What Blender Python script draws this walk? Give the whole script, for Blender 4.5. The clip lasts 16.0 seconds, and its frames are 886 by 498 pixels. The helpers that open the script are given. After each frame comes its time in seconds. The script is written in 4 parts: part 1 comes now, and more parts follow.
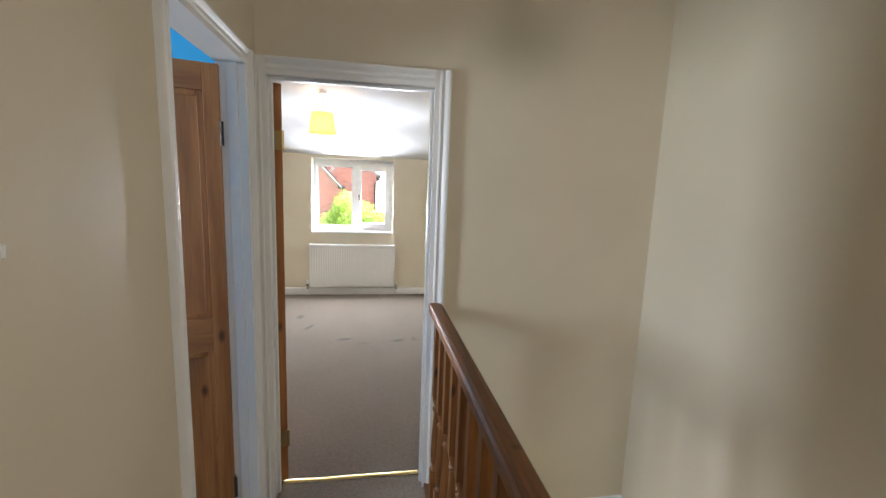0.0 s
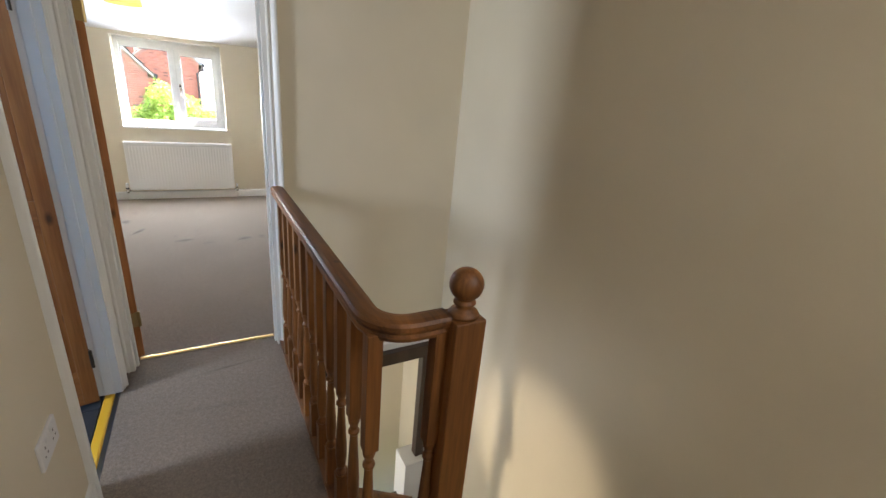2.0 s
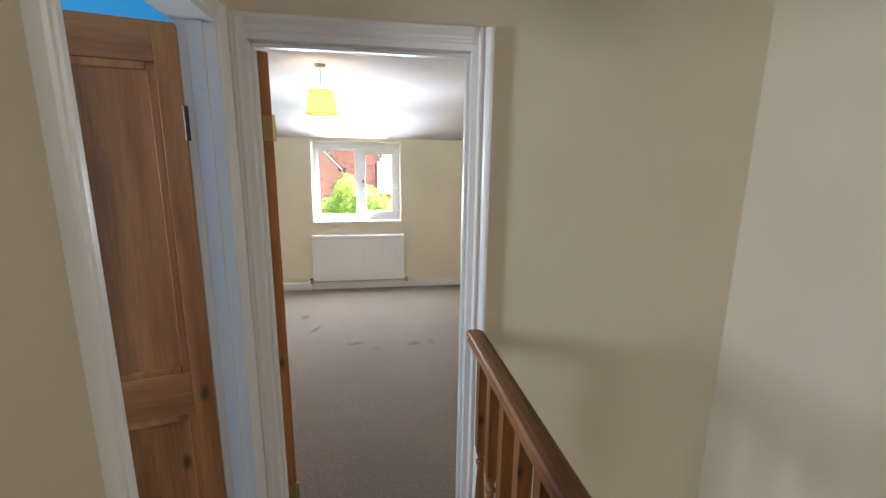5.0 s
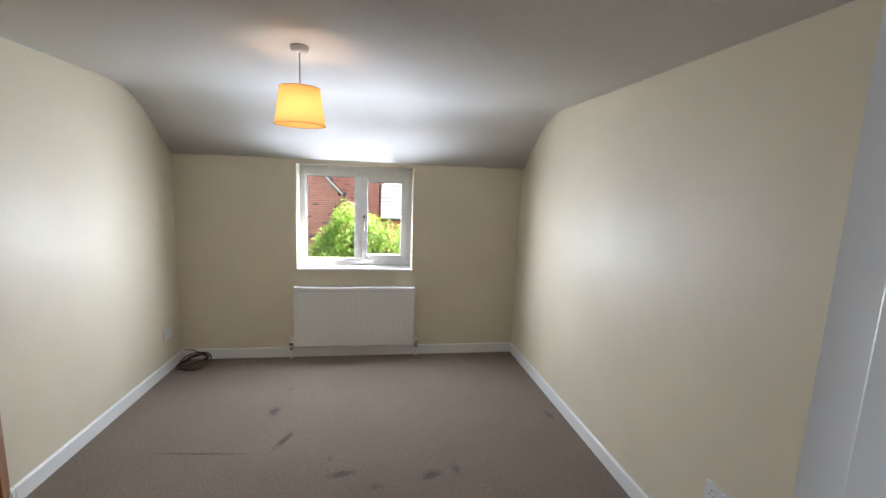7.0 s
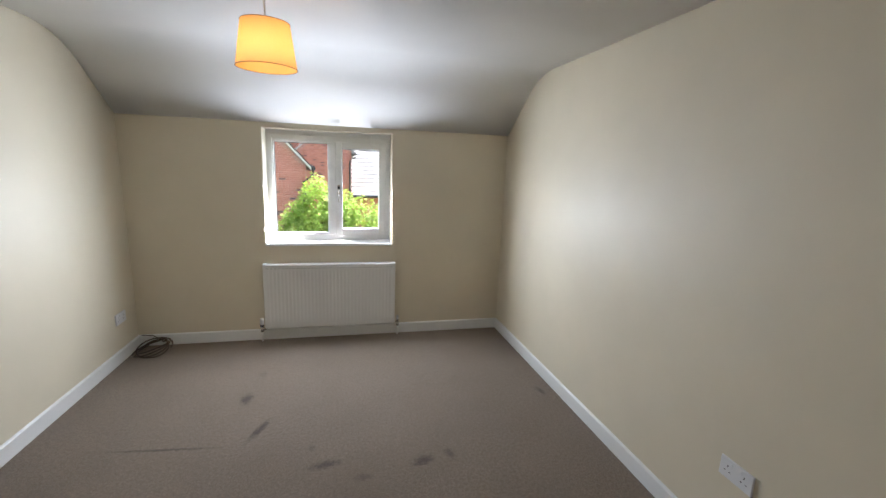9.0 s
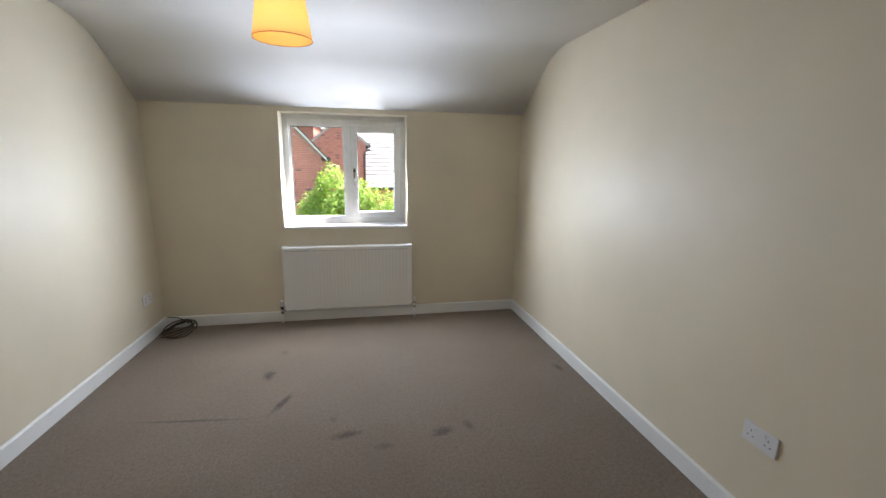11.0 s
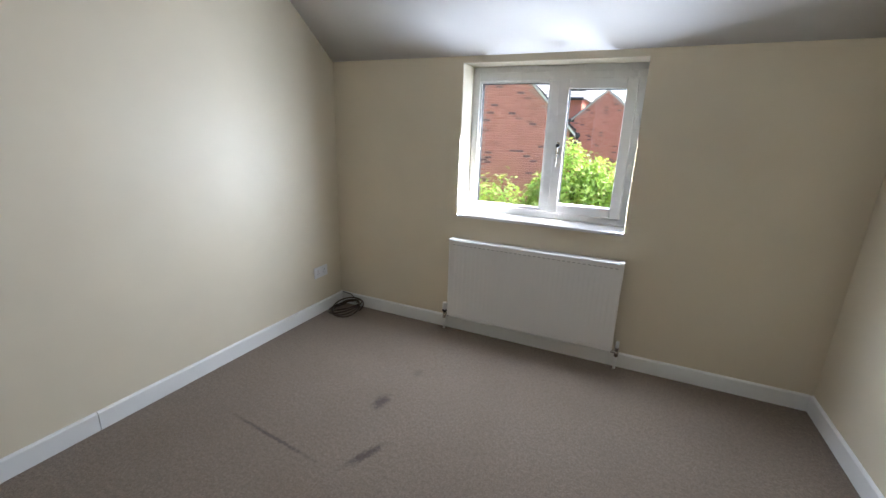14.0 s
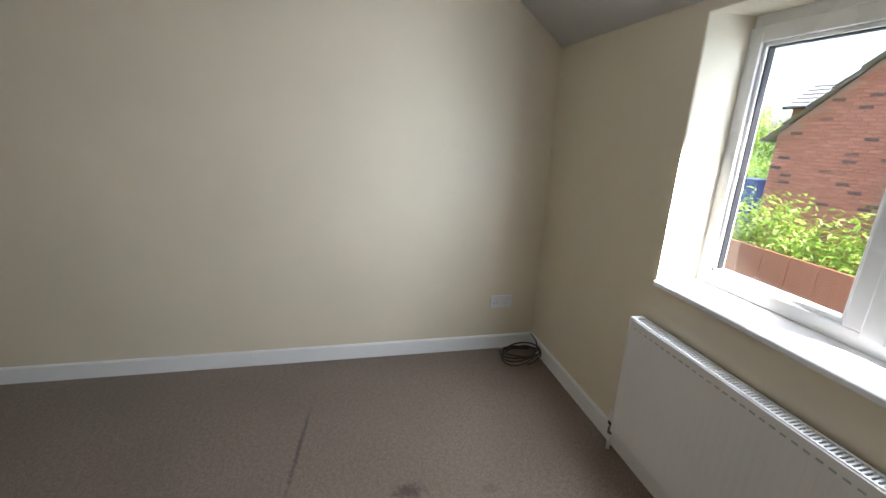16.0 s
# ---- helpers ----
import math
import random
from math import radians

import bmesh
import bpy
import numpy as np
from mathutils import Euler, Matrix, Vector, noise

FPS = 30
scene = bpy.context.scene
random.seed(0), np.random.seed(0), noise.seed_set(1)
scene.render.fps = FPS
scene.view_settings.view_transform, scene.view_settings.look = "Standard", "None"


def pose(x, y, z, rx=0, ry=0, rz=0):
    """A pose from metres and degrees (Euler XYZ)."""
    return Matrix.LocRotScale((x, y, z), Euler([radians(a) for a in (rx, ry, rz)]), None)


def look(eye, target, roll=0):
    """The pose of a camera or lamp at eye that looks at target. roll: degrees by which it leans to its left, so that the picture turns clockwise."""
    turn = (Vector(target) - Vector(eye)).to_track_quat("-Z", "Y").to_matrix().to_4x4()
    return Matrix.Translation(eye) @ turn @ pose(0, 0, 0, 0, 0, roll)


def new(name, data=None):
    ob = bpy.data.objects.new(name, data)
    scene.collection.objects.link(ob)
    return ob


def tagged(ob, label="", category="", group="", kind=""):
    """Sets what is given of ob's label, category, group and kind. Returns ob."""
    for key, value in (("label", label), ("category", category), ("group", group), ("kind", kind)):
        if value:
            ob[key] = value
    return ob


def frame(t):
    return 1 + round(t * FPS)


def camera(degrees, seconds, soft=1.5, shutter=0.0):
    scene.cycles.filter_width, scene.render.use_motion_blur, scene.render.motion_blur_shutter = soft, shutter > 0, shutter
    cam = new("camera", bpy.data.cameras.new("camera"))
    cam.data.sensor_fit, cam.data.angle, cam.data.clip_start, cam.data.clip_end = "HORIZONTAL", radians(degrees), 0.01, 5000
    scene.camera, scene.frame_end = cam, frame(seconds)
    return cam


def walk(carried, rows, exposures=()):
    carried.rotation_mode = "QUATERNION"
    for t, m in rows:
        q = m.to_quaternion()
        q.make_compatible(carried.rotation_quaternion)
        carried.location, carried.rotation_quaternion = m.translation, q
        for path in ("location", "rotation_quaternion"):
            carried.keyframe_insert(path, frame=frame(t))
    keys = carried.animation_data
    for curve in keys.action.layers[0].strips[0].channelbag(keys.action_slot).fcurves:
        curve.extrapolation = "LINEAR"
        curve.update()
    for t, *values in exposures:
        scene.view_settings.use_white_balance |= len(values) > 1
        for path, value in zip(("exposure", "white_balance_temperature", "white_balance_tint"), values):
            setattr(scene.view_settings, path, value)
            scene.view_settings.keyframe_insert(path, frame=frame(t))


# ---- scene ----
cam = camera(93.6, 16.0)
PATH = [
    (0, (-0.03, 0.015, 1.55), (0.3, 1.965, 1.253), 2.2),
    (0.5, (-0.02, -0.056, 1.598), (0.704, 1.769, 1.216), 2.8),
    (1, (-0.038, -0.155, 1.624), (0.894, 1.577, 1.261), 2.7),
    (1.5, (-0.085, -0.273, 1.582), (0.942, 1.381, 1.122), 3.8),
    (2, (-0.056, -0.425, 1.513), (0.903, 1.194, 0.836), 5.3),
    (2.5, (-0.058, -0.541, 1.467), (0.789, 1.058, 0.615), 6.2),
    (3, (-0.068, -0.566, 1.437), (0.696, 1.036, 0.515), 5.8),
    (3.5, (-0.094, -0.43, 1.483), (0.593, 1.253, 0.649), 4.1),
    (4, (-0.139, -0.239, 1.54), (0.436, 1.557, 0.873), 1.9),
    (4.5, (-0.101, 0.083, 1.579), (0.245, 1.991, 1.089), -0.1),
    (7, (-0.116, 1.80, 1.72), (0.2, 3.75, 1.418), 2.3),
    (7.5, (-0.115, 1.923, 1.715), (0.195, 3.878, 1.426), 1.8),
    (8, (-0.113, 2.062, 1.71), (0.248, 4.008, 1.42), 1.9),
    (8.5, (-0.177, 2.051, 1.671), (0.28, 3.962, 1.299), 2.2),
    (11, (-0.193, 2.007, 1.513), (0.191, 3.922, 1.082), 1.0),
    (11.5, (-0.224, 1.999, 1.573), (0.084, 3.941, 1.211), 0.7),
    (12, (-0.195, 2.149, 1.587), (-0.011, 4.112, 1.25), 0.7),
    (12.5, (-0.129, 2.343, 1.579), (-0.164, 4.309, 1.215), 0.5),
    (13, (-0.089, 2.619, 1.526), (-0.303, 4.561, 1.099), 0.3),
    (13.5, (0.02, 2.894, 1.482), (-0.424, 4.782, 0.995), 0.5),
    (14, (0.249, 3.171, 1.453), (-0.542, 4.923, 0.902), 1.8),
    (14.5, (0.354, 3.5, 1.411), (-0.757, 5.062, 0.842), 1.7),
    (15, (0.457, 3.873, 1.438), (-0.931, 5.189, 0.851), 1.1),
    (15.5, (0.535, 4.244, 1.454), (-1.115, 5.204, 0.858), 1.8),
    (16, (0.505, 4.631, 1.466), (-1.36, 5.07, 0.892), 2.1),
]
walk(cam, [(t, look(eye, target, roll)) for t, eye, target, roll in PATH],
     [(0, 3.4, 6250, 14), (1.2, 3.45, 6250, 14), (3, 3.5, 6250, 14), (4.7, 3.4, 6250, 14), (6.8, 2.55, 6250, 14), (8.7, 2.45, 6250, 14), (11, 2.4, 6250, 14), (12.5, 2.35, 6050, 14), (14.5, 2.32, 6000, 14), (16, 2.1, 6250, 14)])

# ---- light ----
SUN_EL, SUN_AZ = 58.0, 68.0   # azimuth from +y towards +x
world = bpy.data.worlds.new("sky")
scene.world = world
world.use_nodes = True
wn = world.node_tree
sky = wn.nodes.new("ShaderNodeTexSky")
sky.sky_type, sky.sun_disc = "NISHITA", False
sky.sun_elevation, sky.sun_rotation = radians(SUN_EL), radians(SUN_AZ)
sky.dust_density = 3.0
wn.nodes["Background"].inputs["Strength"].default_value = 0.15
wn.links.new(sky.outputs[0], wn.nodes["Background"].inputs["Color"])

sun = new("sun", bpy.data.lights.new("sun", "SUN"))
sun.data.energy, sun.data.angle, sun.data.color = 4.5, radians(0.6), (1.0, 0.95, 0.87)
sx, sy = math.sin(radians(SUN_AZ)), math.cos(radians(SUN_AZ))
sun.matrix_world = look((10 * sx, 10 * sy, 10 * math.tan(radians(SUN_EL))), (0, 0, 0))



def area(name, eye, target, w, h, energy, colour):
    ob = new(name, bpy.data.lights.new(name, "AREA"))
    ob.data.shape, ob.data.size, ob.data.size_y = "RECTANGLE", w, h
    ob.data.energy, ob.data.color = energy, colour
    ob.matrix_world = look(eye, target)
    return ob


# skylight and garden light in the bedroom window's opening: slim lamps along its two sides and its sill
SKYLIGHT = (0.82, 0.91, 1.0)
area("bedroom_window_light", (-0.852, 5.863, 1.15), (-0.852, 4.5, 1.15), 0.012, 0.50, 3.3, SKYLIGHT)
area("bedroom_window_light", (0.224, 5.863, 1.15), (0.224, 4.5, 1.15), 0.012, 0.50, 3.3, SKYLIGHT)
area("bedroom_window_light", (-0.314, 5.838, 0.878), (-0.314, 4.0, 0.95), 1.05, 0.010, 1.15, SKYLIGHT)
# added lamps outside the view, for sky and garden light on the reveals
area("garden_light", (1.38, 7.0, 1.35), (1.0, 4.0, 1.35), 1.8, 2.2, 36.0, (0.84, 0.92, 1.0))
area("garden_light", (-2.68, 7.0, 1.35), (-2.4, 4.0, 1.35), 1.8, 2.2, 30.0, (0.86, 0.93, 1.0))
# daylight in the bathroom window
area("bathroom_daylight", (-2.42, 1.15, 1.58), (0, 1.30, 1.1), 0.4, 0.75, 5.3, (0.86, 0.93, 1.0))
# added fill lamp behind the camera; brightens the landing carpet and left wall
area("landing_daylight", (1.15, -1.25, 2.15), (-0.25, 0.9, 0.0), 0.8, 1.0, 2.0, (1.0, 0.94, 0.84))
# unseen area lamp for the daylight inferred in the hall below
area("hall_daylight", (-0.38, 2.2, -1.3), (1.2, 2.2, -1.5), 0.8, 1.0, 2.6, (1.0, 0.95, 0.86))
# added unseen spot rising under the landing edge; shapes the stair wall's bright patch
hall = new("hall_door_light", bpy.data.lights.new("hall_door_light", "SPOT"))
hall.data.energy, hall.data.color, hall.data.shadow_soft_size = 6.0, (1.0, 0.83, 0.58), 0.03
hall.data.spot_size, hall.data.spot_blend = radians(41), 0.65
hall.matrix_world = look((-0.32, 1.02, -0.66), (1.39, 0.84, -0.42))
bed_bulb = new("bedroom_bulb", bpy.data.lights.new("bedroom_bulb", "POINT"))
bed_bulb.data.energy, bed_bulb.data.color, bed_bulb.data.shadow_soft_size = 0.36, (1.0, 0.74, 0.48), 0.03
bed_bulb.location = (-0.495, 4.0, 2.06)


# ---- materials ----
class Mat:
    """A small builder for node materials."""
    def __init__(self, name, rough=0.6, metal=0.0, spec=0.5):
        self.m = bpy.data.materials.new(name)
        self.m.use_nodes = True
        self.t = self.m.node_tree
        self.b = self.t.nodes["Principled BSDF"]
        self.b.inputs["Roughness"].default_value = rough
        self.b.inputs["Metallic"].default_value = metal
        self.b.inputs["Specular IOR Level"].default_value = spec
        self.co = self.t.nodes.new("ShaderNodeTexCoord").outputs["Object"]
        self.h = None

    def node(self, kind, **kw):
        n = self.t.nodes.new(kind)
        for k, v in kw.items():
            n.inputs[k].default_value = v
        return n

    def link(self, a, b):
        self.t.links.new(a, b)

    def scaled(self, sc):
        n = self.node("ShaderNodeMapping")
        n.inputs["Scale"].default_value = sc
        self.link(self.co, n.inputs["Vector"])
        return n.outputs[0]

    def noise(self, scale, detail=3.0, vec=None, rough=0.5):
        n = self.node("ShaderNodeTexNoise", Scale=scale, Detail=detail, Roughness=rough)
        self.link(vec or self.co, n.inputs["Vector"])
        return n.outputs["Fac"]

    def ramp(self, fac, stops):
        n = self.t.nodes.new("ShaderNodeValToRGB")
        while len(n.color_ramp.elements) < len(stops):
            n.color_ramp.elements.new(0.5)
        for e, (p, c) in zip(n.color_ramp.elements, stops):
            e.position, e.color = p, (*c, 1)
        self.link(fac, n.inputs[0])
        return n.outputs[0]

    def mix(self, fac, a, b, kind="MIX"):
        n = self.t.nodes.new("ShaderNodeMix")
        n.data_type, n.blend_type = "RGBA", kind
        for v, sock in ((fac, n.inputs[0]), (a, n.inputs[6]), (b, n.inputs[7])):
            if isinstance(v, (int, float)):
                sock.default_value = v
            elif isinstance(v, tuple):
                sock.default_value = (*v, 1)
            else:
                self.link(v, sock)
        return n.outputs[2]

    def math(self, op, a, b=0.0, c=0.0):
        n = self.t.nodes.new("ShaderNodeMath")
        n.operation = op
        for v, sock in zip((a, b, c), n.inputs):
            if isinstance(v, (int, float)):
                sock.default_value = v
            else:
                self.link(v, sock)
        return n.outputs[0]

    def colour(self, c):
        if isinstance(c, tuple):
            self.b.inputs["Base Color"].default_value = (*c, 1)
        else:
            self.link(c, self.b.inputs["Base Color"])
        return self

    def rough(self, fac, lo, hi):
        n = self.node("ShaderNodeMapRange")
        n.inputs[3].default_value, n.inputs[4].default_value = lo, hi
        self.link(fac, n.inputs[0])
        self.link(n.outputs[0], self.b.inputs["Roughness"])
        return self

    def bump(self, fac, strength=0.2, dist=0.002):
        n = self.node("ShaderNodeBump", Strength=strength, Distance=dist)
        self.link(fac, n.inputs["Height"])
        if self.h:
            self.link(self.h, n.inputs["Normal"])
        self.h = n.outputs[0]
        self.link(self.h, self.b.inputs["Normal"])
        return self


def paint(name, c, rough=0.5, spec=0.4, vary=0.05, relief=0.12, grain=140):
    k = Mat(name, rough, 0, spec)
    lo = tuple(v * (1 - vary) for v in c)
    hi = tuple(min(1, v * (1 + vary * 0.6)) for v in c)
    big = k.noise(1.7, 4)
    col = k.ramp(big, [(0.3, lo), (0.7, hi)])
    fine = k.noise(35, 4)
    col = k.mix(k.ramp(fine, [(0.35, (0, 0, 0)), (0.75, (0.05, 0.05, 0.05))]), col, lo)
    k.colour(col).rough(k.noise(6, 3), rough - 0.06, rough + 0.08)
    k.bump(k.noise(9, 3), relief, 0.004).bump(k.noise(grain, 2), relief * 0.8, 0.0012)
    return k.m


def wood(name, dark, light, grain=(1, 1, 0.06), rough=0.38, knots=True):
    k = Mat(name, rough, 0, 0.5)
    rnd = k.t.nodes.new("ShaderNodeObjectInfo").outputs["Random"]
    sh = k.t.nodes.new("ShaderNodeVectorMath")
    sh.operation = "ADD"
    comb = k.t.nodes.new("ShaderNodeCombineXYZ")
    k.link(k.math("MULTIPLY", rnd, 7.0), comb.inputs[2])
    k.link(k.math("MULTIPLY", rnd, 3.0), comb.inputs[0])
    k.link(k.co, sh.inputs[0])
    k.link(comb.outputs[0], sh.inputs[1])
    k.co = sh.outputs[0]
    v = k.scaled(grain)
    warp = k.noise(14, 4, v, 0.6)
    fine = k.noise(110, 3, v, 0.6)
    f = k.math("ADD", k.math("MULTIPLY", warp, 0.72), k.math("MULTIPLY", fine, 0.28))
    col = k.ramp(f, [(0.32, dark), (0.5, tuple((a + b) / 2 for a, b in zip(dark, light))), (0.68, light)])
    if knots:
        vo = k.node("ShaderNodeTexVoronoi", Scale=4.2)
        k.link(k.scaled((1.6, 1.6, 0.75)), vo.inputs["Vector"])
        kn = k.ramp(vo.outputs["Distance"], [(0.03, (1, 1, 1)), (0.11, (0, 0, 0))])
        col = k.mix(kn, col, tuple(a * 0.32 for a in dark))
    k.colour(col).rough(fine, rough - 0.08, rough + 0.14)
    k.bump(fine, 0.12, 0.0008)
    return k.m


WALL = paint("cream_emulsion", (0.69, 0.62, 0.48), 0.47, 0.45, 0.05)
CEIL = paint("white_ceiling_paint", (0.86, 0.86, 0.87), 0.6, 0.3, 0.03, 0.2, 90)
GLOSS = paint("white_gloss_paint", (0.78, 0.79, 0.78), 0.32, 0.5, 0.015, 0.012)
SILL = paint("satin_sill_paint", (0.76, 0.77, 0.78), 0.45, 0.2, 0.02, 0.04)
BLUE = paint("blue_emulsion", (0.03, 0.29, 0.52), 0.5, 0.4, 0.05)
RAD_W = paint("radiator_enamel", (0.76, 0.755, 0.74), 0.3, 0.5, 0.03, 0.03)
UPVC = paint("white_upvc", (0.84, 0.855, 0.87), 0.25, 0.5, 0.02, 0.02)
PLASTIC = paint("white_plastic", (0.72, 0.72, 0.73), 0.35, 0.5, 0.03, 0.02)
# grey that paints shade into the radiator's top row of dimples
DIMPLE_SHADE = paint("dimple_shade_grey", (0.42, 0.42, 0.41), 0.5)
# black parts, and the painted shade of grille slots and pin holes
DARK = Mat("dark_part_and_slot_shade", 0.7).colour((0.02, 0.02, 0.022)).m
PINE = wood("stained_pine", (0.048, 0.016, 0.004), (0.30, 0.122, 0.032), rough=0.48)
PINE_Y = wood("stained_pine_rail", (0.048, 0.016, 0.004), (0.30, 0.122, 0.032), (1, 0.06, 1), 0.48)
DOORPINE = wood("stripped_pine_door", (0.19, 0.062, 0.014), (0.48, 0.20, 0.058))
DOORPINE_X = wood("stripped_pine_cross", (0.18, 0.060, 0.014), (0.44, 0.18, 0.052), (0.06, 1, 1))
DARKWOOD = wood("dark_stained_timber", (0.022, 0.012, 0.007), (0.06, 0.032, 0.018), knots=False)
BRASS = Mat("aged_brass", 0.32, 1.0).colour((0.40, 0.29, 0.13)).m
GOLD = Mat("gold_threshold_metal", 0.35, 1.0).colour((0.85, 0.66, 0.30)).m
IRON = Mat("dark_hinge_iron", 0.5, 0.8).colour((0.06, 0.055, 0.05)).m
CHROME = Mat("chrome", 0.22, 1.0).colour((0.62, 0.60, 0.57)).m
CABLE = Mat("brown_cable", 0.4).colour((0.045, 0.024, 0.014)).m
GREY_SHADE = paint("grey_fabric", (0.13, 0.13, 0.135), 0.85, 0.2, 0.1, 0.2, 400)


def carpet(name, stains):
    k = Mat(name, 0.95, 0, 0.15)
    base = k.ramp(k.noise(2.2, 4), [(0.3, (0.235, 0.183, 0.137)), (0.7, (0.28, 0.223, 0.172))])
    base = k.mix(k.ramp(k.noise(55, 3, None, 0.7), [(0.40, (0.55, 0.55, 0.55)), (0.58, (0, 0, 0))]), base, (0.145, 0.112, 0.084))
    tuft = k.noise(260, 2, None, 0.7)
    speck = k.noise(120, 4, None, 0.75)
    col = k.mix(k.ramp(speck, [(0.38, (0.7, 0.7, 0.7)), (0.60, (0, 0, 0))]), base, (0.13, 0.10, 0.077))
    col = k.mix(k.ramp(tuft, [(0.52, (0, 0, 0)), (0.72, (0.5, 0.5, 0.5))]), col, (0.37, 0.31, 0.25))
    sep = k.t.nodes.new("ShaderNodeSeparateXYZ")
    k.link(k.co, sep.inputs[0])
    wob = k.noise(42, 4, None, 0.75)
    for x, y, a, b, ang, amount in stains:
        c, s = math.cos(radians(ang)), math.sin(radians(ang))
        dx, dy = k.math("SUBTRACT", sep.outputs[0], x), k.math("SUBTRACT", sep.outputs[1], y)
        u = k.math("DIVIDE", k.math("ADD", k.math("MULTIPLY", dx, c), k.math("MULTIPLY", dy, s)), a)
        v = k.math("DIVIDE", k.math("SUBTRACT", k.math("MULTIPLY", dy, c), k.math("MULTIPLY", dx, s)), b)
        r = k.math("SQRT", k.math("ADD", k.math("MULTIPLY", u, u), k.math("MULTIPLY", v, v)))
        r = k.math("ADD", r, k.math("MULTIPLY", k.math("SUBTRACT", wob, 0.5), 2.3))
        mask = k.ramp(r, [(0.3, (min(1, amount * 1.1),) * 3), (1.0, (0, 0, 0))])
        col = k.mix(mask, col, (0.075, 0.058, 0.047))
    k.colour(col)
    k.b.inputs["Sheen Weight"].default_value = 0.15
    k.bump(speck, 0.5, 0.006).bump(tuft, 0.6, 0.004)
    return k.m


CARPET = carpet("taupe_twist_carpet", [
    (-0.85, 4.84, 0.05, 0.08, 0, 0.78), (-0.70, 4.48, 0.03, 0.14, -24, 0.78), (-1.18, 4.375, 0.36, 0.013, -6, 0.65),
    (-0.30, 4.10, 0.10, 0.04, 10, 0.68), (-0.38, 4.25, 0.03, 0.03, 0, 0.40), (0.23, 4.04, 0.08, 0.045, 20, 0.70),
    (0.39, 4.07, 0.035, 0.06, 20, 0.50), (-0.10, 3.97, 0.06, 0.03, 0, 0.40), (1.22, 4.62, 0.03, 0.07, 15, 0.60),
    (-0.80, 5.18, 0.04, 0.05, 0, 0.30), (-0.05, 1.82, 0.22, 0.010, 8, 0.45), (-0.1, 1.5, 0.3, 0.02, -8, 0.15)])
k = Mat("stair_carpet", 0.95, 0, 0.15)
k.colour(k.ramp(k.noise(160, 3), [(0.3, (0.12, 0.10, 0.08)), (0.7, (0.24, 0.205, 0.17))])).bump(k.noise(220, 2), 0.6, 0.004)
STAIRCARPET = k.m

k = Mat("yellow_lampshade_fabric", 0.9, 0, 0.1)
k.co = k.scaled((1, 1, 1))
weave = k.noise(420, 2)
k.colour(k.ramp(weave, [(0.3, (0.68, 0.36, 0.075)), (0.7, (0.77, 0.43, 0.11))])).bump(weave, 0.3, 0.0006)
tr = k.node("ShaderNodeBsdfTranslucent")
tr.inputs["Color"].default_value = (0.80, 0.46, 0.18, 1)
mx = k.node("ShaderNodeMixShader")
mx.inputs[0].default_value = 0.5
out = k.t.nodes["Material Output"]
k.link(k.b.outputs[0], mx.inputs[1])
k.link(tr.outputs[0], mx.inputs[2])
k.link(mx.outputs[0], out.inputs["Surface"])
SHADE = k.m
SHADE_IN = Mat("white_shade_lining", 0.8).colour((0.85, 0.80, 0.68)).m
k = Mat("lit_bulb", 0.4)
k.b.inputs["Emission Color"].default_value = (1.0, 0.72, 0.38, 1)
k.b.inputs["Emission Strength"].default_value = 4.0
BULB = k.m
k = Mat("window_glass", 0.0)
k.b.inputs["Transmission Weight"].default_value = 1.0
k.b.inputs["IOR"].default_value = 1.45
k.colour((0.98, 0.99, 0.985))
GLASS = k.m

k = Mat("red_brick", 0.9, 0, 0.2)
rnd = k.t.nodes.new("ShaderNodeObjectInfo").outputs["Random"]
isl = k.t.nodes.new("ShaderNodeNewGeometry").outputs["Random Per Island"]
both = k.math("FRACT", k.math("ADD", k.math("MULTIPLY", rnd, 5.3), isl))
c = k.ramp(both, [(0.0, (0.12, 0.075, 0.075)), (0.05, (0.17, 0.09, 0.08)), (0.08, (0.39, 0.155, 0.11)), (0.5, (0.43, 0.175, 0.125)), (1.0, (0.49, 0.21, 0.15))])
k.colour(k.mix(k.ramp(k.noise(30, 4), [(0.4, (0, 0, 0)), (0.8, (0.35, 0.35, 0.35))]), c, (0.26, 0.10, 0.07)))
k.bump(k.noise(60, 4), 0.4, 0.004)
BRICK = k.m
k = Mat("mortar", 0.95, 0, 0.1)
MORTAR = k.colour(k.ramp(k.noise(40, 3), [(0.3, (0.34, 0.19, 0.15)), (0.7, (0.42, 0.25, 0.20))])).m
k = Mat("grey_roof_tile", 0.6, 0, 0.5)
isl = k.t.nodes.new("ShaderNodeNewGeometry").outputs["Random Per Island"]
c = k.ramp(isl, [(0, (0.19, 0.19, 0.195)), (1, (0.27, 0.27, 0.275))])
TILE = k.colour(k.mix(k.noise(3, 4), c, (0.22, 0.215, 0.20))).bump(k.noise(25, 3), 0.3, 0.004).m
k = Mat("leaf", 0.45, 0, 0.4)
isl = k.t.nodes.new("ShaderNodeNewGeometry").outputs["Random Per Island"]
k.colour(k.ramp(isl, [(0, (0.07, 0.15, 0.015)), (0.5, (0.19, 0.32, 0.04)), (1, (0.46, 0.56, 0.16))]))
tr = k.node("ShaderNodeBsdfTranslucent")
tr.inputs["Color"].default_value = (0.42, 0.58, 0.08, 1)
mx = k.node("ShaderNodeMixShader")
mx.inputs[0].default_value = 0.4
k.link(k.b.outputs[0], mx.inputs[1])
k.link(tr.outputs[0], mx.inputs[2])
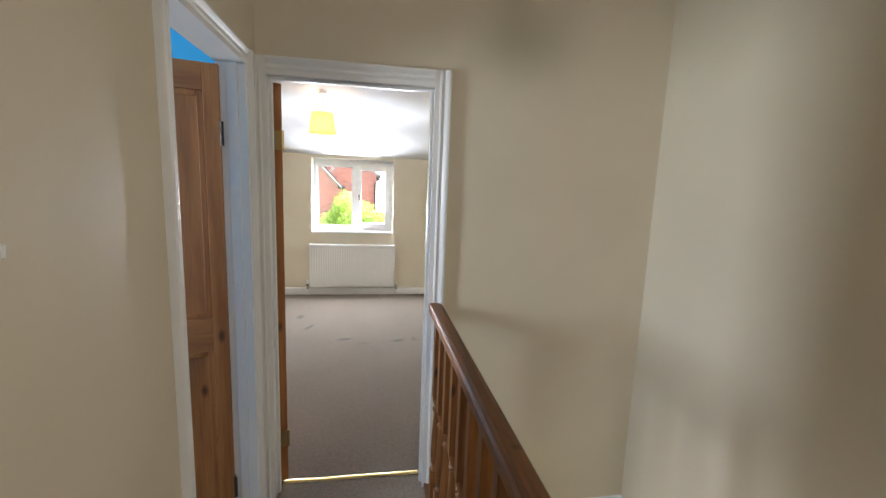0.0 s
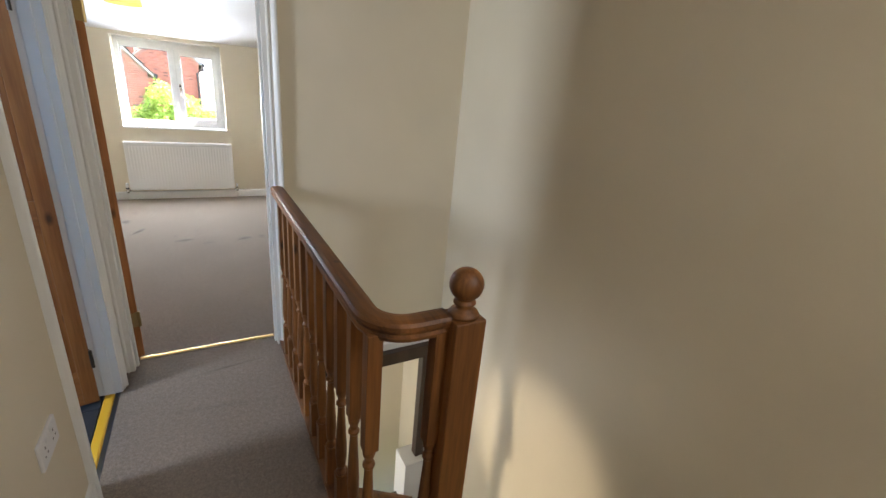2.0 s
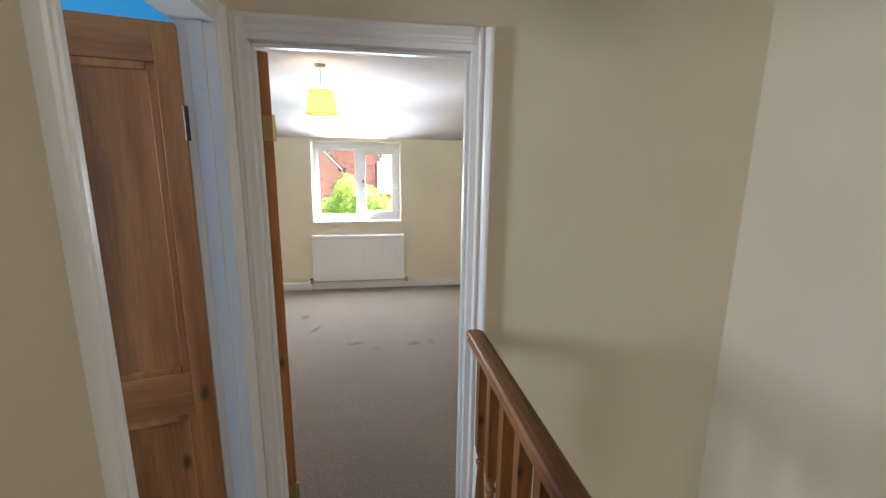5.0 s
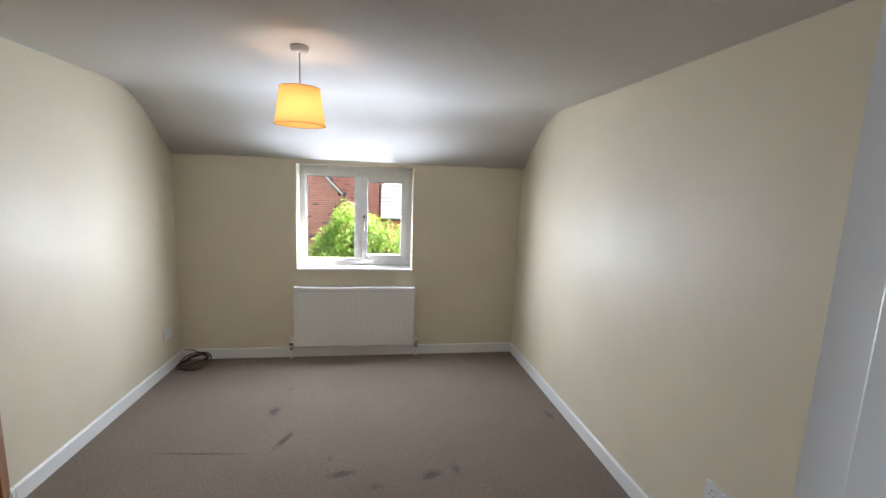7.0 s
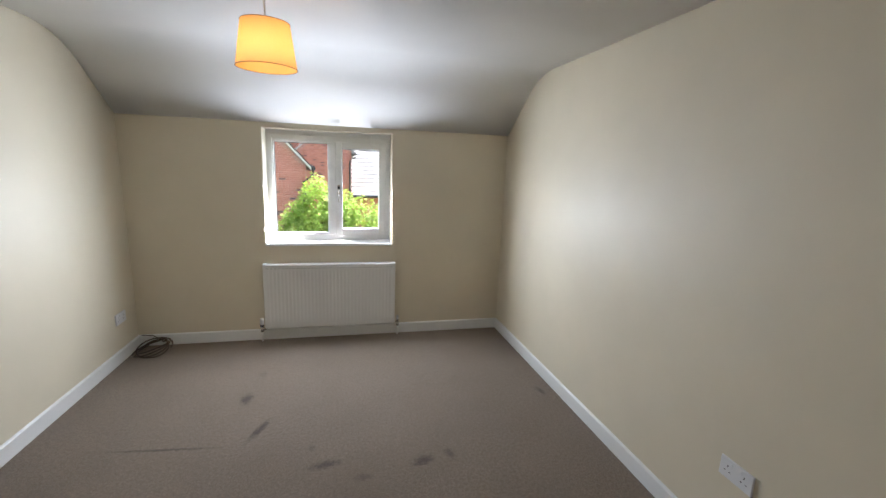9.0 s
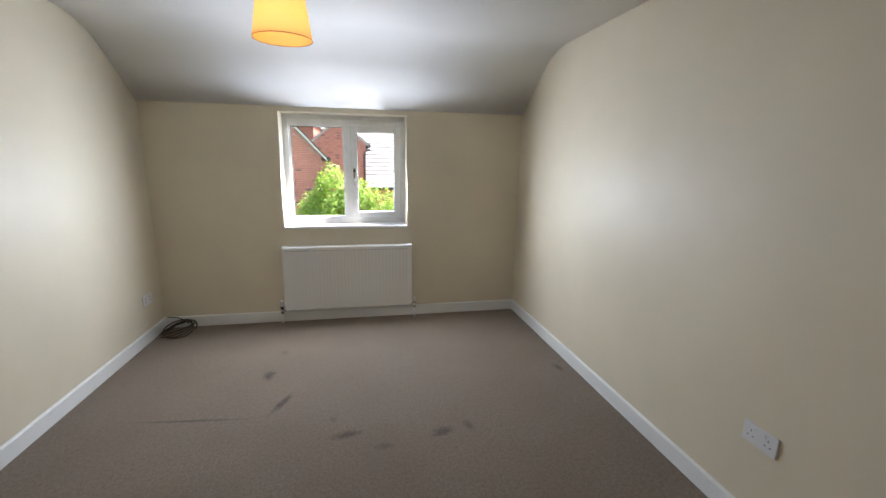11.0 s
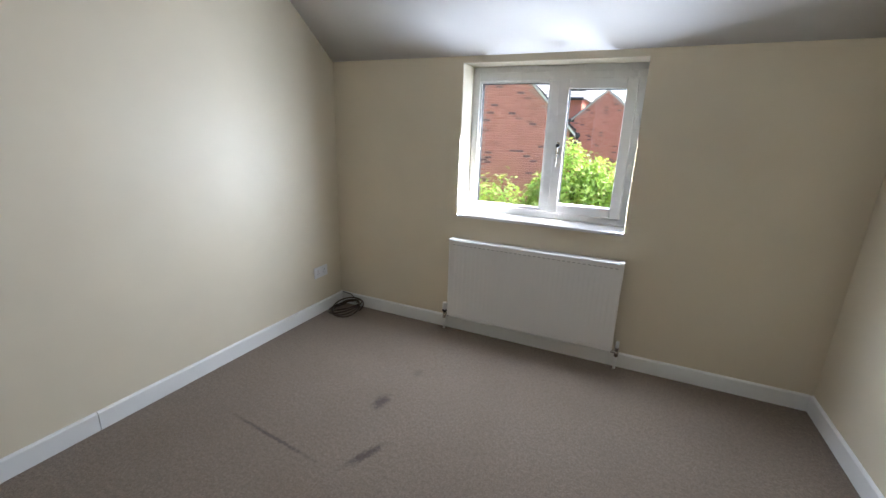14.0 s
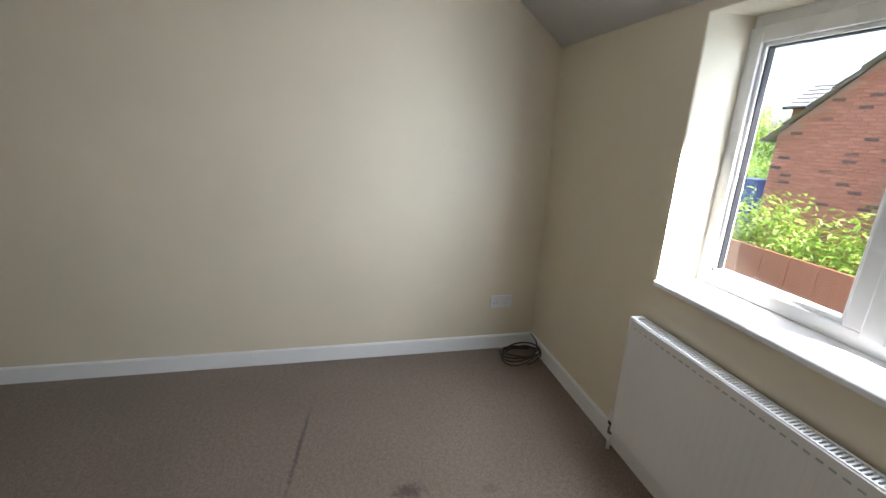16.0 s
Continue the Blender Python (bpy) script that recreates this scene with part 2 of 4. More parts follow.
k.link(mx.outputs[0], k.t.nodes["Material Output"].inputs["Surface"])
LEAF = k.m
BARK = paint("bark", (0.10, 0.07, 0.05), 0.9, 0.1, 0.3, 0.6, 60)
FENCE = wood("red_brown_fence", (0.30, 0.11, 0.07), (0.40, 0.155, 0.10), knots=False, rough=0.75)
GRASS = paint("grass", (0.07, 0.12, 0.03), 0.95, 0.1, 0.4, 0.6, 40)
GUTTER = Mat("black_gutter_plastic", 0.4).colour((0.02, 0.02, 0.022)).m
CARBLUE = Mat("far_blue", 0.35).colour((0.03, 0.08, 0.30)).m
VERGE = paint("pale_mortar_verge", (0.45, 0.42, 0.38), 0.9, 0.1, 0.1, 0.3)
SLATE = paint("dark_floor_tile", (0.035, 0.04, 0.05), 0.35, 0.5, 0.15)
GROUT = paint("grey_grout", (0.16, 0.16, 0.16), 0.9, 0.1)
SEAL = Mat("black_rubber_seal", 0.6).colour((0.015, 0.016, 0.02)).m


# ---- mesh helpers ----
def mesh_ob(name, bm, mat, parent=None, label="", smooth=False):
    me = bpy.data.meshes.new(name)
    bmesh.ops.recalc_face_normals(bm, faces=bm.faces)
    bm.to_mesh(me)
    bm.free()
    if smooth:
        me.shade_smooth()
    me.materials.append(mat)
    ob = new(name, me)
    if parent:
        ob.parent = parent
    return tagged(ob, label)


def part(name, bm, material, parent, label="", smooth=False):
    return mesh_ob(name, bm, material, parent, label, smooth)


def box(x0, y0, z0, x1, y1, z1, bevel=0.0, bm=None):
    bm = bm or bmesh.new()
    r = bmesh.ops.create_cube(bm, size=1)
    vs = r["verts"]
    for v in vs:
        v.co = Vector((x0 + (v.co.x + 0.5) * (x1 - x0), y0 + (v.co.y + 0.5) * (y1 - y0), z0 + (v.co.z + 0.5) * (z1 - z0)))
    if bevel:
        es = list({e for v in vs for e in v.link_edges})
        bmesh.ops.bevel(bm, geom=es, offset=bevel, segments=2, affect="EDGES", profile=0.5)
    return bm


def prism(pts, axis, a, b, bm=None):
    """A closed outline of (u, v) pairs pushed along axis from a to b."""
    bm = bm or bmesh.new()
    def put(u, v, w):
        return {"x": (w, u, v), "y": (u, w, v), "z": (u, v, w)}[axis]
    lo = [bm.verts.new(put(u, v, a)) for u, v in pts]
    hi = [bm.verts.new(put(u, v, b)) for u, v in pts]
    bm.faces.new(lo)
    bm.faces.new(hi[::-1])
    n = len(pts)
    for i in range(n):
        bm.faces.new((lo[i], lo[(i + 1) % n], hi[(i + 1) % n], hi[i]))
    return bm


def lathe(profile, n=20, bm=None, at=(0, 0, 0)):
    """A turned body from (radius, z) pairs."""
    bm = bm or bmesh.new()
    rings = []
    for r, z in profile:
        rings.append([bm.verts.new((at[0] + r * math.cos(2 * math.pi * i / n), at[1] + r * math.sin(2 * math.pi * i / n), at[2] + z)) for i in range(n)])
    for a, b in zip(rings, rings[1:]):
        for i in range(n):
            bm.faces.new((a[i], a[(i + 1) % n], b[(i + 1) % n], b[i]))
    if profile[0][0] > 1e-4:
        bm.faces.new(rings[0][::-1])
    if profile[-1][0] > 1e-4:
        bm.faces.new(rings[-1])
    return bm


def tube(pts, r, n=8, bm=None, closed=False):
    bm = bm or bmesh.new()
    pts = [Vector(p) for p in pts]
    rings = []
    for i, p in enumerate(pts):
        d = (pts[min(i + 1, len(pts) - 1)] - pts[max(i - 1, 0)]).normalized()
        u = d.cross(Vector((0, 0, 1)) if abs(d.z) < 0.9 else Vector((1, 0, 0))).normalized()
        w = d.cross(u)
        rings.append([bm.verts.new(p + r * (math.cos(2 * math.pi * k / n) * u + math.sin(2 * math.pi * k / n) * w)) for k in range(n)])
    for a, b in zip(rings, rings[1:]):
        for k in range(n):
            bm.faces.new((a[k], a[(k + 1) % n], b[(k + 1) % n], b[k]))
    bm.faces.new(rings[0][::-1])
    bm.faces.new(rings[-1])
    return bm


def empty(name, at, label, category, group="", kind=""):
    ob = new(name)
    ob.location = at
    return tagged(ob, label, category, group, kind)


def structure(name, bm, mat, label, category, smooth=False):
    return tagged(mesh_ob(name, bm, mat, None, "", smooth), label, category, kind="structure")


# ---- structure: the plan ----
XL, XR, Y0, Y1 = -1.908, 1.318, 2.055, 5.86       # bedroom
LX, SX, LY, BACK = -0.53, 1.39, 1.965, -2.2     # landing: left wall, stair wall, end wall, back wall
CZ, CL = 2.35, 2.48                            # ceilings
WX0, WX1, WZ0, WZ1, WOUT = -0.861, 0.233, 0.884, 1.872, 6.15
DX0, DX1, DZ = -0.485, 0.235, 1.99              # bedroom doorway
BY0, BY1, BZ = 1.18, 1.79, 1.985                # bathroom doorway

bm = box(XL - 0.15, Y0, -0.2, SX + 0.05, WOUT - 0.02, 0)
box(LX, BACK, -0.2, 0.335, Y0, 0, bm=bm)
box(0.335, BACK, -0.2, SX, -0.46, 0, bm=bm)
structure("floor", bm, CARPET, "worn taupe carpet with dark stains over landing and bedroom", "carpet")

def splay(ob, k):
    """Lean a side wall's face outwards along its length."""
    for v in ob.data.vertices:
        v.co.x += k * (Y1 - v.co.y)
    return ob


wl = structure("wall_left", box(XL - 0.1, Y0 - 0.03, 0, XL, WOUT, 2.6), WALL, "smooth cream painted bedroom wall", "wall")
wr = structure("wall_right", box(XR, Y0, 0, SX + 0.1, WOUT, 2.6), WALL, "smooth cream painted bedroom wall", "wall")
splay(wl, -0.022)
splay(wr, 0.018)
bm = box(XL, Y1, 0, WX0, WOUT, 2.6)
box(WX1, Y1, 0, XR, WOUT, 2.6, bm=bm)
box(WX0, Y1, 0, WX1, WOUT, WZ0 - 0.02, bm=bm)
box(WX0, Y1, WZ1, WX1, WOUT, 2.6, bm=bm)
structure("wall_window", bm, WALL, "cream painted bedroom wall with a deep window opening", "wall")
bm = box(XL - 0.12, LY, 0, DX0 - 0.03, Y0, 2.6)
box(DX1 + 0.03, LY, -0.2, SX, Y0, 2.6, bm=bm)
box(DX0 - 0.03, LY, DZ + 0.03, DX1 + 0.03, Y0, 2.6, bm=bm)
structure("wall_door", bm, WALL, "cream painted wall between landing and bedroom with a doorway", "wall")
bm = box(LX - 0.1, BACK, 0, LX, BY0 - 0.03, 2.6)
box(LX - 0.1, BY1 + 0.03, 0, LX, LY, 2.6, bm=bm)
box(LX - 0.1, BY0 - 0.03, BZ + 0.03, LX, BY1 + 0.03, 2.6, bm=bm)
structure("wall_landing", bm, WALL, "cream painted landing wall with the bathroom doorway", "wall")
structure("wall_stairs", box(SX, BACK, -2.9, SX + 0.1, LY + 0.02, 2.6), WALL, "tall cream painted wall beside the stairs", "wall")
structure("wall_back", box(LX - 0.1, BACK - 0.1, -0.2, SX + 0.1, BACK, 2.6), WALL, "cream painted wall closing the landing", "wall")
bm = box(-0.4, 2.75, -2.9, SX + 0.3, 2.85, -0.2)
box(SX + 0.1, LY + 0.02, -2.9, SX + 0.2, 2.75, -0.2, bm=bm)
box(-0.5, -0.5, -2.9, -0.4, 2.85, -0.2, bm=bm)
structure("wall_lower", bm, WALL, "cream painted walls of the lower stairwell", "wall")
structure("wall_under_landing", box(0.2, -0.5, -2.9, 0.3, 0.1, -0.2), WALL, "cream painted wall below the landing edge", "wall")
structure("floor_lower", box(-0.5, -0.6, -3.0, SX + 0.3, 2.85, -2.9), STAIRCARPET, "brown carpet at the foot of the stairs", "carpet")

# ceiling of the bedroom: flat, then a rounded bend and a slope down to the window wall
prof = [(Y0, CZ), (5.04, CZ)]
for i in range(1, 9):
    f = i / 9
    a, b, c = Vector((5.04, CZ)), Vector((5.30, CZ)), Vector((5.48, 2.21))
    p = (1 - f) ** 2 * a + 2 * f * (1 - f) * b + f * f * c
    prof.append((p.x, p.y))
prof += [(5.48, 2.21), (Y1, 1.91), (Y1, 2.6), (Y0, 2.6)]
ceil = structure("ceiling", prism(prof, "x", XL - 0.12, XR + 0.09), CEIL, "white ceiling that slopes down to the window wall", "ceiling", True)
ceil.data.shade_flat()
for p in ceil.data.polygons:
    p.use_smooth = abs(p.normal.x) < 0.5 and p.normal.z < -0.2
structure("ceiling_landing", box(LX - 0.1, BACK, CL, SX, LY, CL + 0.12), CEIL, "white painted landing ceiling", "ceiling")

# bathroom seen through its open door
bm = box(-2.4, 1.92, 0, LX - 0.1, 1.962, 2.6)
box(-2.4, -0.4, 0, LX - 0.1, -0.3, 2.6, bm=bm)
box(-2.5, -0.4, 0, -2.4, 0.93, 2.6, bm=bm)
box(-2.5, 1.37, 0, -2.4, 2.06, 2.6, bm=bm)
box(-2.5, 0.93, 0, -2.4, 1.37, 1.2, bm=bm)
box(-2.5, 0.93, 2.04, -2.4, 1.37, 2.6, bm=bm)
structure("wall_bathroom", bm, BLUE, "bright blue painted bathroom walls", "wall")
structure("ceiling_bathroom", box(-2.5, -0.4, 2.42, LX - 0.1, 2.06, 2.5), BLUE, "bright blue painted bathroom ceiling", "ceiling")
fl = structure("floor_bathroom", box(-2.5, -0.4, -0.2, LX - 0.002, 2.0, -0.012), GROUT, "dark slate tiles with grey grout", "floor")


# skirting boards
def skirting(axis, a, b, face, side, z=0.0, h=0.098, name="baseboard"):
    """A board with a rounded top edge; side is the way it stands proud of its wall."""
    d = 0.016 * side
    pts = [(face, z), (face + d, z), (face + d, z + h - 0.008), (face + d * 0.6, z + h - 0.002), (face, z + h)]
    return structure(name, prism(pts, axis, a, b), GLOSS, "white gloss painted skirting board", "skirting board")


splay(skirting("y", Y0, 4.036, XL, 1), -0.022)
splay(skirting("y", 4.04, Y1, XL, 1), -0.022)
splay(skirting("y", Y0, Y1, XR, -1), 0.018)
skirting("x", XL + 0.016, XR - 0.016, Y1, -1)
skirting("x", DX1 + 0.1, XR, Y0, 1)
skirting("x", XL, DX0 - 0.1, Y0, 1)
skirting("y", BACK, 1.12, LX, 1, h=0.10)
skirting("x", 0.345, SX, LY, -1, z=-0.22, h=0.06, name="trim")


# ---- doorways ----
def architrave(bm, axis, face, side, a0, a1, top, w=0.062):
    """A moulded frame round an opening: a flat inner band, a bead, a hollow and a rounded outer ridge."""
    shape = [(0, 0), (0, 0.010), (0.28, 0.011), (0.34, 0.017), (0.42, 0.018), (0.48, 0.012), (0.58, 0.013),
             (0.68, 0.020), (0.80, 0.026), (0.92, 0.026), (0.98, 0.021), (1, 0.014), (1, 0)]
    for edge, out in ((a0, -1), (a1, 1)):
        if axis == "x":
            prism([(edge + out * u * w, face + side * d) for u, d in shape], "z", 0, top + w, bm)
        else:
            prism([(face + side * d, edge + out * u * w) for u, d in shape], "z", 0, top + w, bm)
    if axis == "x":
        prism([(face + side * d, top + u * w) for u, d in shape], "x", a0 - 0.002, a1 + 0.002, bm)
    else:
        prism([(face + side * d, top + u * w) for u, d in shape], "y", a0 - 0.002, a1 + 0.002, bm)
    return bm


def frame_bedroom():
    bm = bmesh.new()
    box(DX0 - 0.03, LY, 0, DX0, Y0, DZ + 0.03, bm=bm)
    box(DX1, LY, 0, DX1 + 0.03, Y0, DZ + 0.03, bm=bm)
    box(DX0, LY, DZ, DX1, Y0, DZ + 0.03, bm=bm)
    box(DX0, LY + 0.03, 0, DX0 + 0.012, LY + 0.06, DZ, 0.002, bm)
    box(DX1 - 0.012, LY + 0.03, 0, DX1, LY + 0.06, DZ, 0.002, bm)
    box(DX0 + 0.012, LY + 0.03, DZ - 0.012, DX1 - 0.012, LY + 0.06, DZ, 0.002, bm)
    ob = structure("door_frame_1", bm, GLOSS, "white gloss painted door lining with stops", "door frame")
    bm = bmesh.new()
    architrave(bm, "x", LY, -1, DX0, DX1, DZ, 0.075)
    part("architrave", bm, GLOSS, ob)
    bm = bmesh.new()
    architrave(bm, "x", Y0, 1, DX0, DX1, DZ, 0.07)
    part("architrave", bm, GLOSS, ob)


def frame_bathroom():
    bm = bmesh.new()
    box(LX - 0.1, BY0 - 0.03, 0, LX, BY0, BZ + 0.03, bm=bm)
    box(LX - 0.1, BY1, 0, LX, BY1 + 0.03, BZ + 0.03, bm=bm)
    box(LX - 0.1, BY0, BZ, LX, BY1, BZ + 0.03, bm=bm)
    box(LX - 0.06, BY0, 0, LX - 0.02, BY0 + 0.012, BZ, 0.002, bm)
    box(LX - 0.06, BY1 - 0.012, 0, LX - 0.02, BY1, BZ, 0.002, bm)
    ob = structure("door_frame_2", bm, GLOSS, "white gloss painted bathroom door lining", "door frame")
    bm = bmesh.new()
    architrave(bm, "y", LX, 1, BY0, BY1, BZ, 0.06)
    part("architrave", bm, GLOSS, ob)


def panel_door(name, width, height, mat, mat_x, label, hinge_mat, m, handle_z=0.98):
    """A four-panel door; local x from the hinge, y through the thickness, z up."""
    T = 0.036
    ob = new(name)
    tagged(ob, label, "door", kind="structure")
    st, top, lock, lock_h, bot, mun = (0.055 if name == "door_2" else 0.09), 0.10, 0.86, 0.135, 0.19, 0.085
    z0 = 0.008
    part("stile", box(0, 0, z0, st, T, height, 0.002), mat, ob)
    part("stile", box(width - st, 0, z0, width, T, height, 0.002), mat, ob)
    for a, b in ((z0, bot), (lock, lock + lock_h), (height - top, height)):
        part("rail", box(st, 0.0005, a, width - st, T - 0.0005, b, 0.002), mat_x, ob)
    c = width / 2
    for a, b in ((bot, lock), (lock + lock_h, height - top)):
        part("muntin", box(c - mun / 2, 0.001, a, c + mun / 2, T - 0.001, b, 0.002), mat, ob)
        for l, r in ((st, c - mun / 2), (c + mun / 2, width - st)):
            part("panel", box(l, 0.012, a, r, T - 0.012, b), mat, ob)
            bm = bmesh.new()
            for ya, yb in ((0.004, 0.012), (T - 0.012, T - 0.004)):
                w = 0.021
                box(l, ya, a, l + w, yb, b, 0.003, bm)
                box(r - w, ya, a, r, yb, b, 0.003, bm)
                box(l + w, ya, a, r - w, yb, a + w, 0.003, bm)
                box(l + w, ya, b - w, r - w, yb, b, 0.003, bm)
            part("moulding", bm, mat, ob)
    for hz in (0.24, height - 0.25):
        bm = lathe([(0.007, -0.045), (0.007, 0.045)], 10, at=(-0.004, T if name == "door_2" else 0, hz))
        box(-0.0035, 0.006, hz - 0.042, -0.0005, T - 0.002, hz + 0.042, bm=bm)
        part("hinge", bm, hinge_mat, ob, "metal butt hinge")
    for side in (-1, 1):
        y = 0 if side < 0 else T
        hd = part("handle", box(width - 0.075, min(y, y + side * 0.006), handle_z - 0.075, width - 0.035, max(y, y + side * 0.006), handle_z + 0.075, 0.004), CHROME, ob, "chrome lever handle on a backplate")
        pts = [(width - 0.055, y, handle_z + 0.02), (width - 0.055, y + side * 0.045, handle_z + 0.02), (width - 0.075, y + side * 0.052, handle_z + 0.02), (width - 0.16, y + side * 0.05, handle_z + 0.012)]
        part("lever", tube(pts, 0.008, 10), CHROME, hd, "", True)
    ob.matrix_world = m
    return ob


frame_bedroom()
frame_bathroom()
panel_door("door_1", 0.72, 1.975, DOORPINE, DOORPINE_X, "open dark-stained pine panel door with brass hinges", BRASS, pose(DX0 + 0.004, Y0 + 0.006, 0.006, 0, 0, 123) @ pose(0, -0.036, 0), 1.01)
panel_door("door_2", 0.60, 1.965, DOORPINE, DOORPINE_X, "open knotty stripped pine panel door to the bathroom", IRON, pose(LX - 0.082, BY1 - 0.010, 0.0, 0, 0, 194))


def threshold(name, pts, axis, a, b, mat, label):
    tagged(mesh_ob(name, prism(pts, axis, a, b), mat), label, "threshold strip")


threshold("threshold_strip", [(2.058, 0.0005), (2.065, 0.005), (2.073, 0.0065), (2.081, 0.005), (2.088, 0.0005)], "x", DX0 + 0.012, DX1 - 0.012, GOLD, "thin shiny gold carpet threshold strip under the bedroom doorway")
YELLOW = paint("yellow_strip", (0.72, 0.42, 0.03), 0.4, 0.5, 0.1)
threshold("threshold_strip", [(LX - 0.062, 0.0005), (LX - 0.058, 0.006), (LX - 0.03, 0.008), (LX - 0.024, 0.006), (LX - 0.02, 0.0005)], "y", BY0 + 0.012, BY1 - 0.012, YELLOW, "yellow worn threshold strip under the bathroom doorway")


# ---- window ----
def window():
    F0, F1 = 6.05, 6.12
    ob = structure("window_1", bmesh.new(), UPVC, "white plastic window with a fixed pane and an opening sash", "window")
    fr = bmesh.new()
    t = 0.052
    zt, zb = WZ1 - 0.042, WZ0
    box(WX0, F0, zb, WX0 + t, F1, zt, 0.004, fr)
    box(WX1 - t, F0, zb, WX1, F1, zt, 0.004, fr)
    box(WX0 + t, F0, zt - t, WX1 - t, F1, zt, 0.004, fr)
    box(WX0 + t, F0, zb, WX1 - t, F1, zb + t, 0.004, fr)
    box(-0.325, F0, zb + t, -0.262, F1, zt - t, 0.004, fr)
    part("window_frame", fr, UPVC, ob)
    part("head_trim", box(WX0, F0 + 0.012, zt, WX1, F1, WZ1, 0.004), UPVC, ob)
    bead = bmesh.new()
    l, r, b, tp = WX0 + t, -0.325, zb + t, zt - t
    for q in ((l, b, l + 0.014, tp), (r - 0.014, b, r, tp), (l, b, r, b + 0.014), (l, tp - 0.014, r, tp)):
        box(q[0], F0 + 0.014, q[1], q[2], F1 - 0.01, q[3], 0.003, bead)
    part("glazing_bead", bead, UPVC, ob)
    seal = bmesh.new()
    for q in ((l + 0.014, b, l + 0.018, tp), (l + 0.014, tp - 0.018, r - 0.014, tp - 0.014)):
        box(q[0], F0 + 0.022, q[1], q[2], F1 - 0.02, q[3], bm=seal)
    part("seal", seal, SEAL, ob)
    sash = bmesh.new()
    l2, r2, b2, t2 = -0.262 - 0.008, WX1 - t + 0.008, zb + t - 0.008, zt - t + 0.008
    s = 0.062
    for q in ((l2, b2, l2 + s, t2), (r2 - s, b2, r2, t2), (l2 + s, b2, r2 - s, b2 + s), (l2 + s, t2 - s, r2 - s, t2)):
        box(q[0], F0 - 0.016, q[1], q[2], F1 - 0.004, q[3], 0.005, sash)
    sash = part("sash", sash, UPVC, ob)
    sl = bmesh.new()
    for q in ((l2 + s, b2 + s, l2 + s + 0.004, t2 - s), (l2 + s, t2 - s - 0.004, r2 - s, t2 - s)):
        box(q[0], F0 + 0.01, q[1], q[2], F1 - 0.02, q[3], bm=sl)
    part("seal", sl, SEAL, sash)
    hd = box(l2 + 0.018, F0 - 0.024, 1.31, l2 + 0.042, F0 - 0.015, 1.40, 0.004)
    hd = part("handle", hd, CHROME, sash, "slim metal window handle with a dark lock")
    lev = bmesh.new()
    lathe([(0.012, 0), (0.012, 0.02)], 12, lev)
    bmesh.ops.rotate(lev, verts=lev.verts, matrix=Matrix.Rotation(radians(90), 3, "X"))
    bmesh.ops.translate(lev, verts=lev.verts, vec=(l2 + 0.03, F0 - 0.024, 1.375))
    part("lock", lev, DARK, ob)
    part("lever", box(l2 + 0.026, F0 - 0.044, 1.24, l2 + 0.034, F0 - 0.036, 1.375, 0.003), CHROME, ob)
    for q in ((l, b, r, tp), (l2 + s - 0.01, b2 + s - 0.01, r2 - s + 0.01, t2 - s + 0.01)):
        g = part("pane", box(q[0], F0 + 0.036, q[1], q[2], F0 + 0.041, q[3]), GLASS, ob)
        g.visible_shadow = False
    sill = box(WX0 - 0.0, Y1 - 0.016, WZ0 - 0.02, WX1, F0 + 0.01, WZ0, 0.004)
    part("window_sill", sill, SILL, ob, "white glossy inner sill")
    rev = bmesh.new()
    box(WX0, Y1 + 0.003, WZ0, WX0 + 0.003, F0, WZ1 - 0.003, bm=rev)
    box(WX1 - 0.003, Y1 + 0.003, WZ0, WX1, F0, WZ1 - 0.003, bm=rev)
    box(WX0, Y1 + 0.003, WZ1 - 0.003, WX1, F0 + 0.012, WZ1, bm=rev)
    part("reveal_lining", rev, paint("pale_reveal_paint", (0.68, 0.64, 0.53), 0.45, 0.4), ob)


window()


